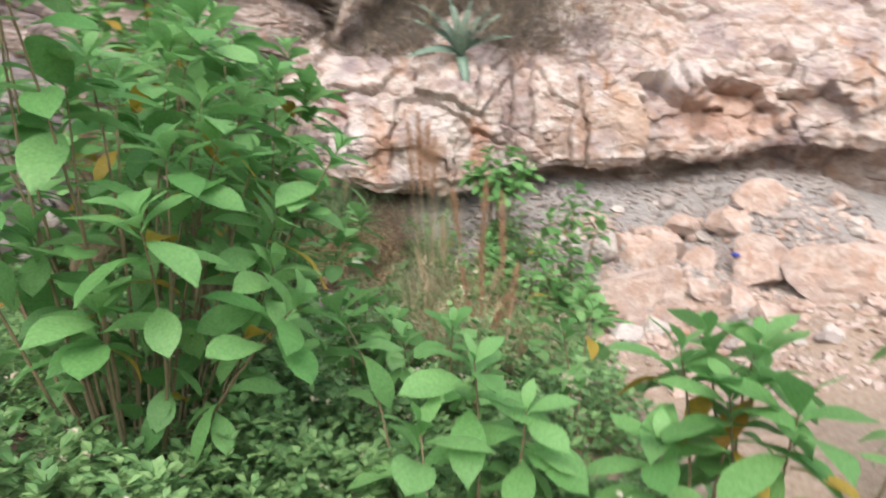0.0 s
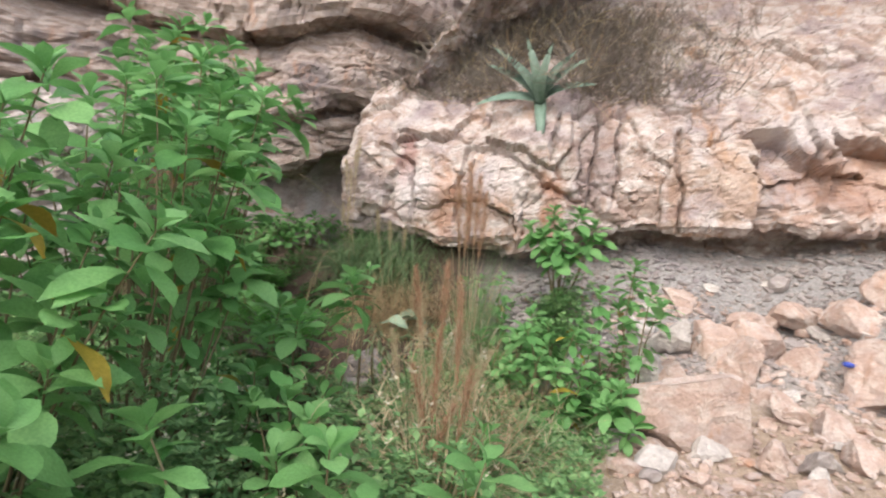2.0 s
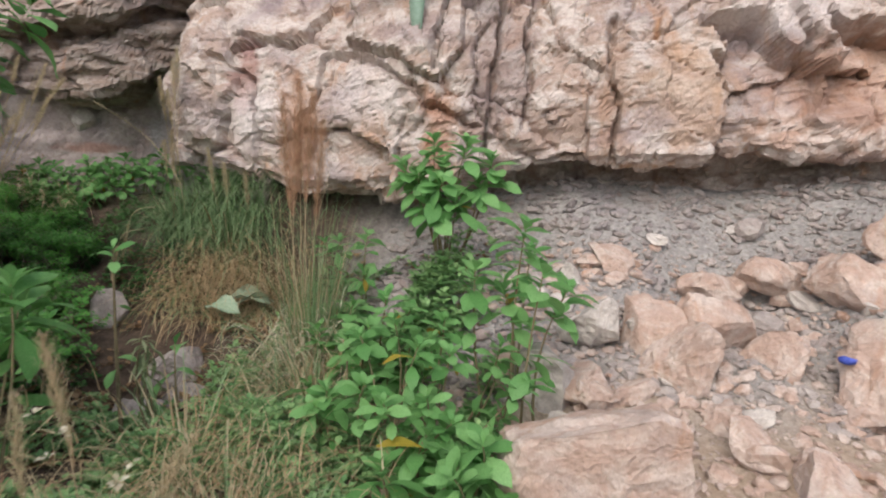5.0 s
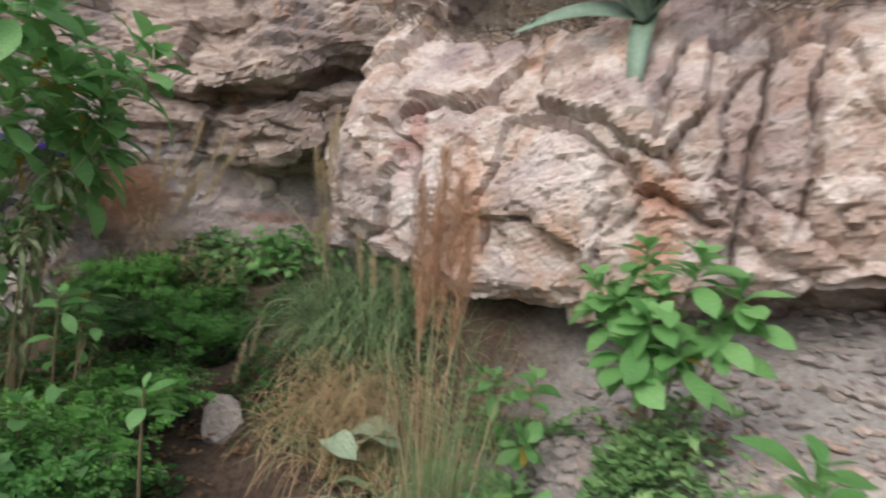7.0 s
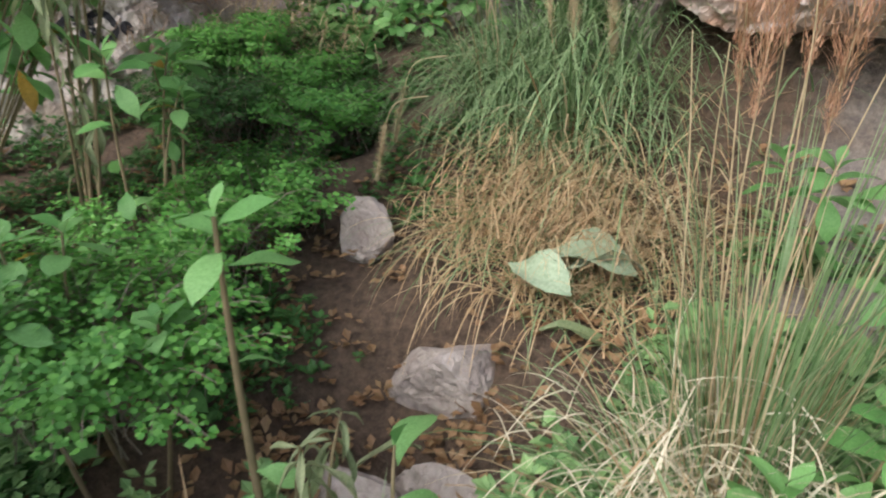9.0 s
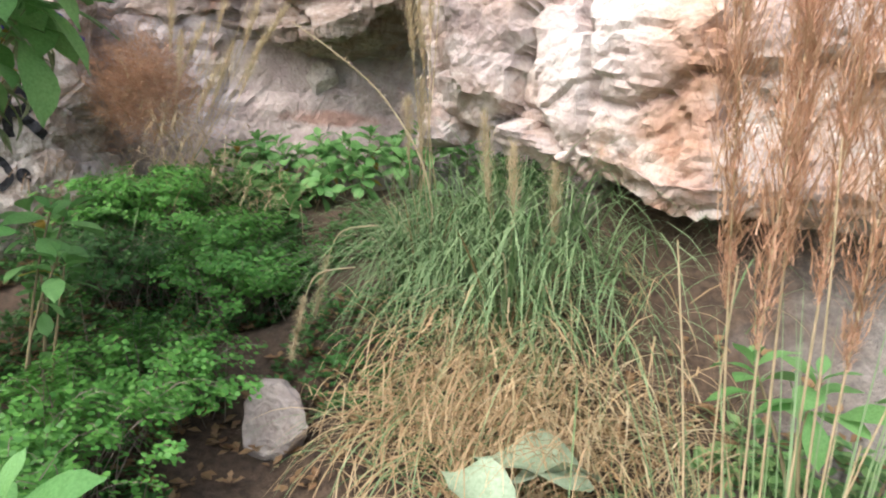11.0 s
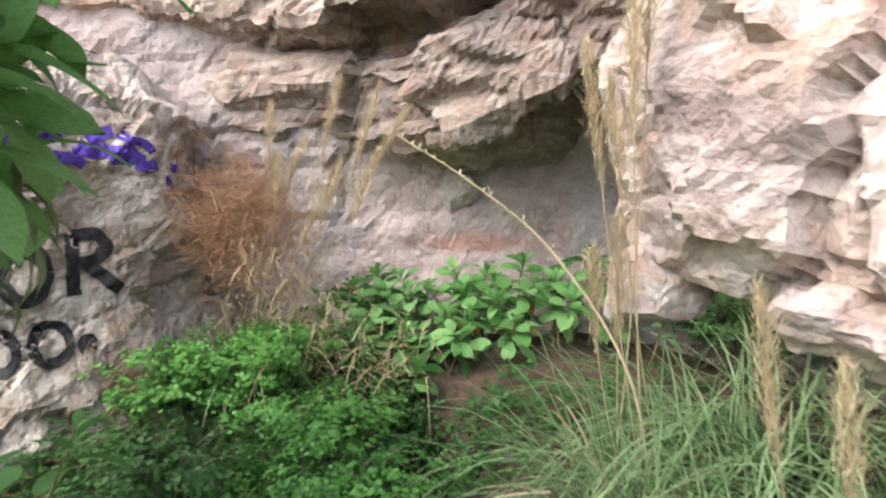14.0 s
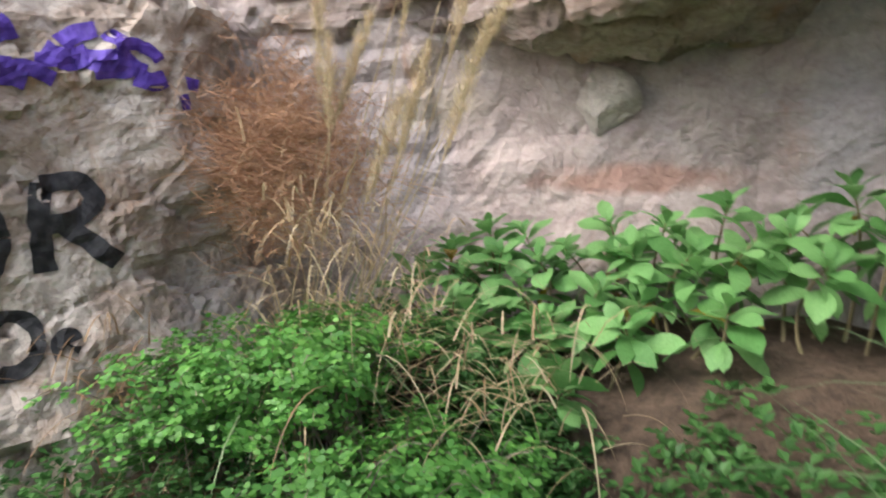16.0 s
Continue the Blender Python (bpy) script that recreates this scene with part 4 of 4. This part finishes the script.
straw_tangle((-.95, 6.12, .82), (.2, .12, .1), 900, "matted orange straw hanging on the grass mound", ORANGE_STRAW)
straw_tangle((-.7, 6.2, .85), (.22, .12, .1), 420, "matted dry and bent straw on the slope")
straw_tangle((-.06, 5.4, .68), (.15, .12, .09), 520, "spilling pile of bleached broken straw", BLEACHED)
straw_tangle((-3.42, 6.02, 1.05), (.06, .1, .12), 160, "dead brown vine leaves hanging against the rock", LEAF_DRY)
straw_tangle((.35, 3.75, .62), (.25, .3, .07), 420, "tangle of pale dry grass on sandy soil")
straw_tangle((.1, 4.3, .6), (.28, .25, .07), 380, "tangle of dry brown grass between herbs", ORANGE_STRAW)
straw_tangle((-3.1, 6.62, 1.28), (.17, .1, .1), 170, "tangle of dead straw above ferns")
straw_tangle((-2.8, 6.72, 1.14), (.16, .12, .06), 130, "tangle of dead straw above ferns")
straw_tangle((-3.3, 6.55, 1.45), (.1, .08, .12), 180, "bunch of dead drooping grass against rock")
straw_tangle((.02, 5.2, .62), (.16, .14, .08), 260, "pile of bleached fallen straw")
straw_tangle((.1, 3.5, .85), (.2, .3, .12), 260, "tangle of dry grass in the undergrowth")
straw_tangle((-1.9, 1.9, .7), (.2, .3, .1), 200, "dry brown grass below the shrubs")

# ---- on top of the ledge: agave in dead brush ----
place, normal = cast((.15, 6.0, 2.75), (0, 1, -.02))
ag_at = Vector((.13, 6.6, 2.86)) if place is None else place + Vector((0, .02, .03))
agave = thing("agave", ag_at, "grey-green agave with long pointed leaves in dead brush", "agave")


def agave_leaf(tip):
    tip = Vector(tip) * 1.0
    n = 10
    side = tip.cross(Vector((0, -1, .6))).normalized()
    up = side.cross(tip).normalized()
    vs, fs = [], []
    for i in range(n + 1):
        k = i / n
        w = .068 * (1 - k) ** .55 * (0.75 + .8 * k * (1 - k))
        c = tip * k + up * .12 * math.sin(math.pi * k) * tip.length
        vs += [c - side * w + up * w * .5, c - up * .004, c + side * w + up * w * .5, c - up * .022 * (1 - k)]
    for i in range(n):
        for j in range(4):
            fs.append((4 * i + j, 4 * i + (j + 1) % 4, 4 * i + 4 + (j + 1) % 4, 4 * i + 4 + j))
    part("leaf", smooth_mesh("leaf", vs, fs, AGAVE, True), agave)


for tip in ((-.55, -.25, -.1), (.08, -.28, -.5), (.5, -.25, .12), (-.42, -.3, .4), (-.14, -.28, .5), (.1, -.3, .46), (.3, -.25, .4), (-.48, -.25, .26), (.42, -.25, .34)):
    agave_leaf(tip)
dead = thing("dead_brush", ag_at + Vector((.1, .3, .1)), "grey-brown tangle of dead twigs on the ledge", "brush")
bpy.context.view_layer.update()
for nm, count, mat in (("dead_wood", 5600, TWIG), ("dry_grass", 500, STRAW)):
    s = Soup()
    for _ in range(count):
        p, nn = cast((R.gauss(.1, .75), 5.5, R.uniform(2.95, 4.1)), (0, 1, -.12))
        if p is None:
            continue
        if abs(p.x - .13) < .22 and p.z < 3.3:
            continue
        c = p - dead.location
        d = (nn * .7 + Vector((R.gauss(0, .6), R.gauss(0, .5), R.gauss(.35, .5)))).normalized()
        s.tube(bend(c, c + d * R.uniform(.1, .42), .08, 4), .0038, .0012, 3)
    part(nm, s.mesh(nm, mat), dead, kind="stuff")

# roots and dead vines hanging from the ledge beside the agave
for k in range(40):
    x = R.uniform(-.3, 1.3)
    p, nn = cast((x, 5.9, R.uniform(2.45, 2.8)), (0, 1, 0))
    if p is None:
        continue
    s = Soup()
    s.tube(bend(Vector((0, -.01, 0)), Vector((R.uniform(-.06, .06), -.04, -R.uniform(.12, .4))), .03, 5), .003, .001, 3)
    root = new("hanging_root", s.mesh("hanging_root", TWIG))
    root.location = p
    tagged(root, "thin dry root hanging down the rock", "root", "hanging roots")

# ---- graffiti and small things ----


def painted(name, centre, way, strokes, width, mat, label):
    """Sprayed strokes laid on the rock: each stroke is a run of points (right, up) in the plane across way."""
    w = Vector(way).normalized()
    right = w.cross(Vector((0, 0, 1))).normalized()
    s = Soup()
    for st in strokes:
        line = resample([(a, b, 0) for a, b in st], .012)
        last = None
        for i, q in enumerate(line):
            o = Vector(centre) + right * q.x + Vector((0, 0, q.y)) - w * .5
            t = line[min(i + 1, len(line) - 1)] - line[max(i - 1, 0)]
            t.normalize()
            ring = []
            for e in (-1, -.33, .33, 1):
                k = width * .5 * (1 + .3 * noise.noise(Vector((q.x * 30, q.y * 30, e))))
                p, nn = cast(o + right * (-t.y * k * e) + Vector((0, 0, t.x * k * e)), w)
                ring.append(p - w * .006 if p is not None else None)
            if last and all(p is not None for p in ring + last) and max((a - b).length for a, b in zip(ring, last)) < .12:
                for j in range(3):
                    s.add([last[j], last[j + 1], ring[j + 1], ring[j]], [(0, 1, 2, 3)])
            last = ring
    if s.v:
        tagged(new(name, s.mesh(name, mat)), label, "graffiti")


def arc(cx, cy, rx, ry, a0=0, a1=360, n=14):
    return [(cx + rx * math.cos(radians(a0 + (a1 - a0) * i / n)), cy + ry * math.sin(radians(a0 + (a1 - a0) * i / n))) for i in range(n + 1)]


bpy.context.view_layer.update()

# sprayed letters and marks on the pale side rock
painted("graffiti_letter", (-3.6, 5.97, 1.52), (-1, .12, 0), [[(-.07, -.12), (-.07, 0), (-.06, .11)], [(-.06, .1), (.02, .11), (.06, .06), (.02, .01), (-.05, .0)], [(-.02, 0), (.04, -.06), (.1, -.12)]], .05, BLACK, "sprayed black letter R on pale rock")
painted("graffiti_letter", (-3.6, 5.74, 1.5), (-1, .12, 0), [arc(0, 0, .07, .1)], .05, BLACK, "sprayed black round letter on pale rock")
painted("graffiti_letter", (-3.6, 5.81, 1.24), (-1, .12, 0), [arc(0, 0, .06, .065)], .035, BLACK, "sprayed black ring on pale rock")
painted("graffiti_letter", (-3.6, 5.65, 1.23), (-1, .12, 0), [arc(0, 0, .05, .06)], .035, BLACK, "sprayed black ring on pale rock")
painted("graffiti_dot", (-3.6, 5.93, 1.22), (-1, .12, 0), [arc(0, 0, .016, .016)], .04, BLACK, "sprayed black dot on pale rock")
for k in range(26):
    y, z, run = R.uniform(5.7, 6.34), R.gauss(1.98, .055), R.uniform(.03, .13)
    painted("graffiti_patch", (-3.6, y, z - max(0, y - 6.2) * .6), (-1, .1, 0), [[(-run / 2, R.uniform(-.03, .03)), (0, R.uniform(-.02, .02)), (run / 2, R.uniform(-.03, .03))]], R.uniform(.025, .06), PURPLE, "patch of purple spray paint on rough rock")

# a pale flake of stone that stands proud of the alcove wall
flake_way = Vector((-1.36, 1.4, .08)).normalized()
p, nn = cast(Vector((-1.61, 5.9, 1.69)) + flake_way * 1.1, flake_way)
if p is not None:
    flake = new("stone_flake", boulder_mesh("stone_flake", (.11, .035, .1), PALESTONE, 61, 7, 3))
    flake.matrix_basis = pose(p.x + .02, p.y - .03, p.z, 0, 12, 33)
    tagged(flake, "pale flake of stone set in the alcove wall", "rock")

# fallen leaves and litter
for x, y, z, ln, az, rl in ((-.9, 5.98, .13, .32, -75, 10), (-.78, 5.93, .12, .28, -40, -15), (-.95, 5.9, .1, .26, -100, 20), (-.72, 5.75, .1, .22, 300, 10), (-.82, 5.36, .14, .2, 140, 25)):
    fl = new("fallen_leaf", WILT[0] if ln < .23 else PALE_LEAF)
    fl.matrix_basis = pose(x, y, ground_z(x, y) + z, 10, rl, az) @ Matrix.Diagonal((ln * 1.2, ln, ln, 1))
    tagged(fl, "large pale green leaf fallen on straw", "leaf", "fallen leaves")
cap = boulder_mesh("plastic_scrap", (.035, .025, .022), BLUE_PLASTIC, 71, 6, 3)
scrap = new("plastic_scrap", cap)
scrap.location = (2.5, 5.5, ground_z(2.5, 5.5) + .2)
tagged(scrap, "crumpled scrap of dark blue plastic among stones", "litter")
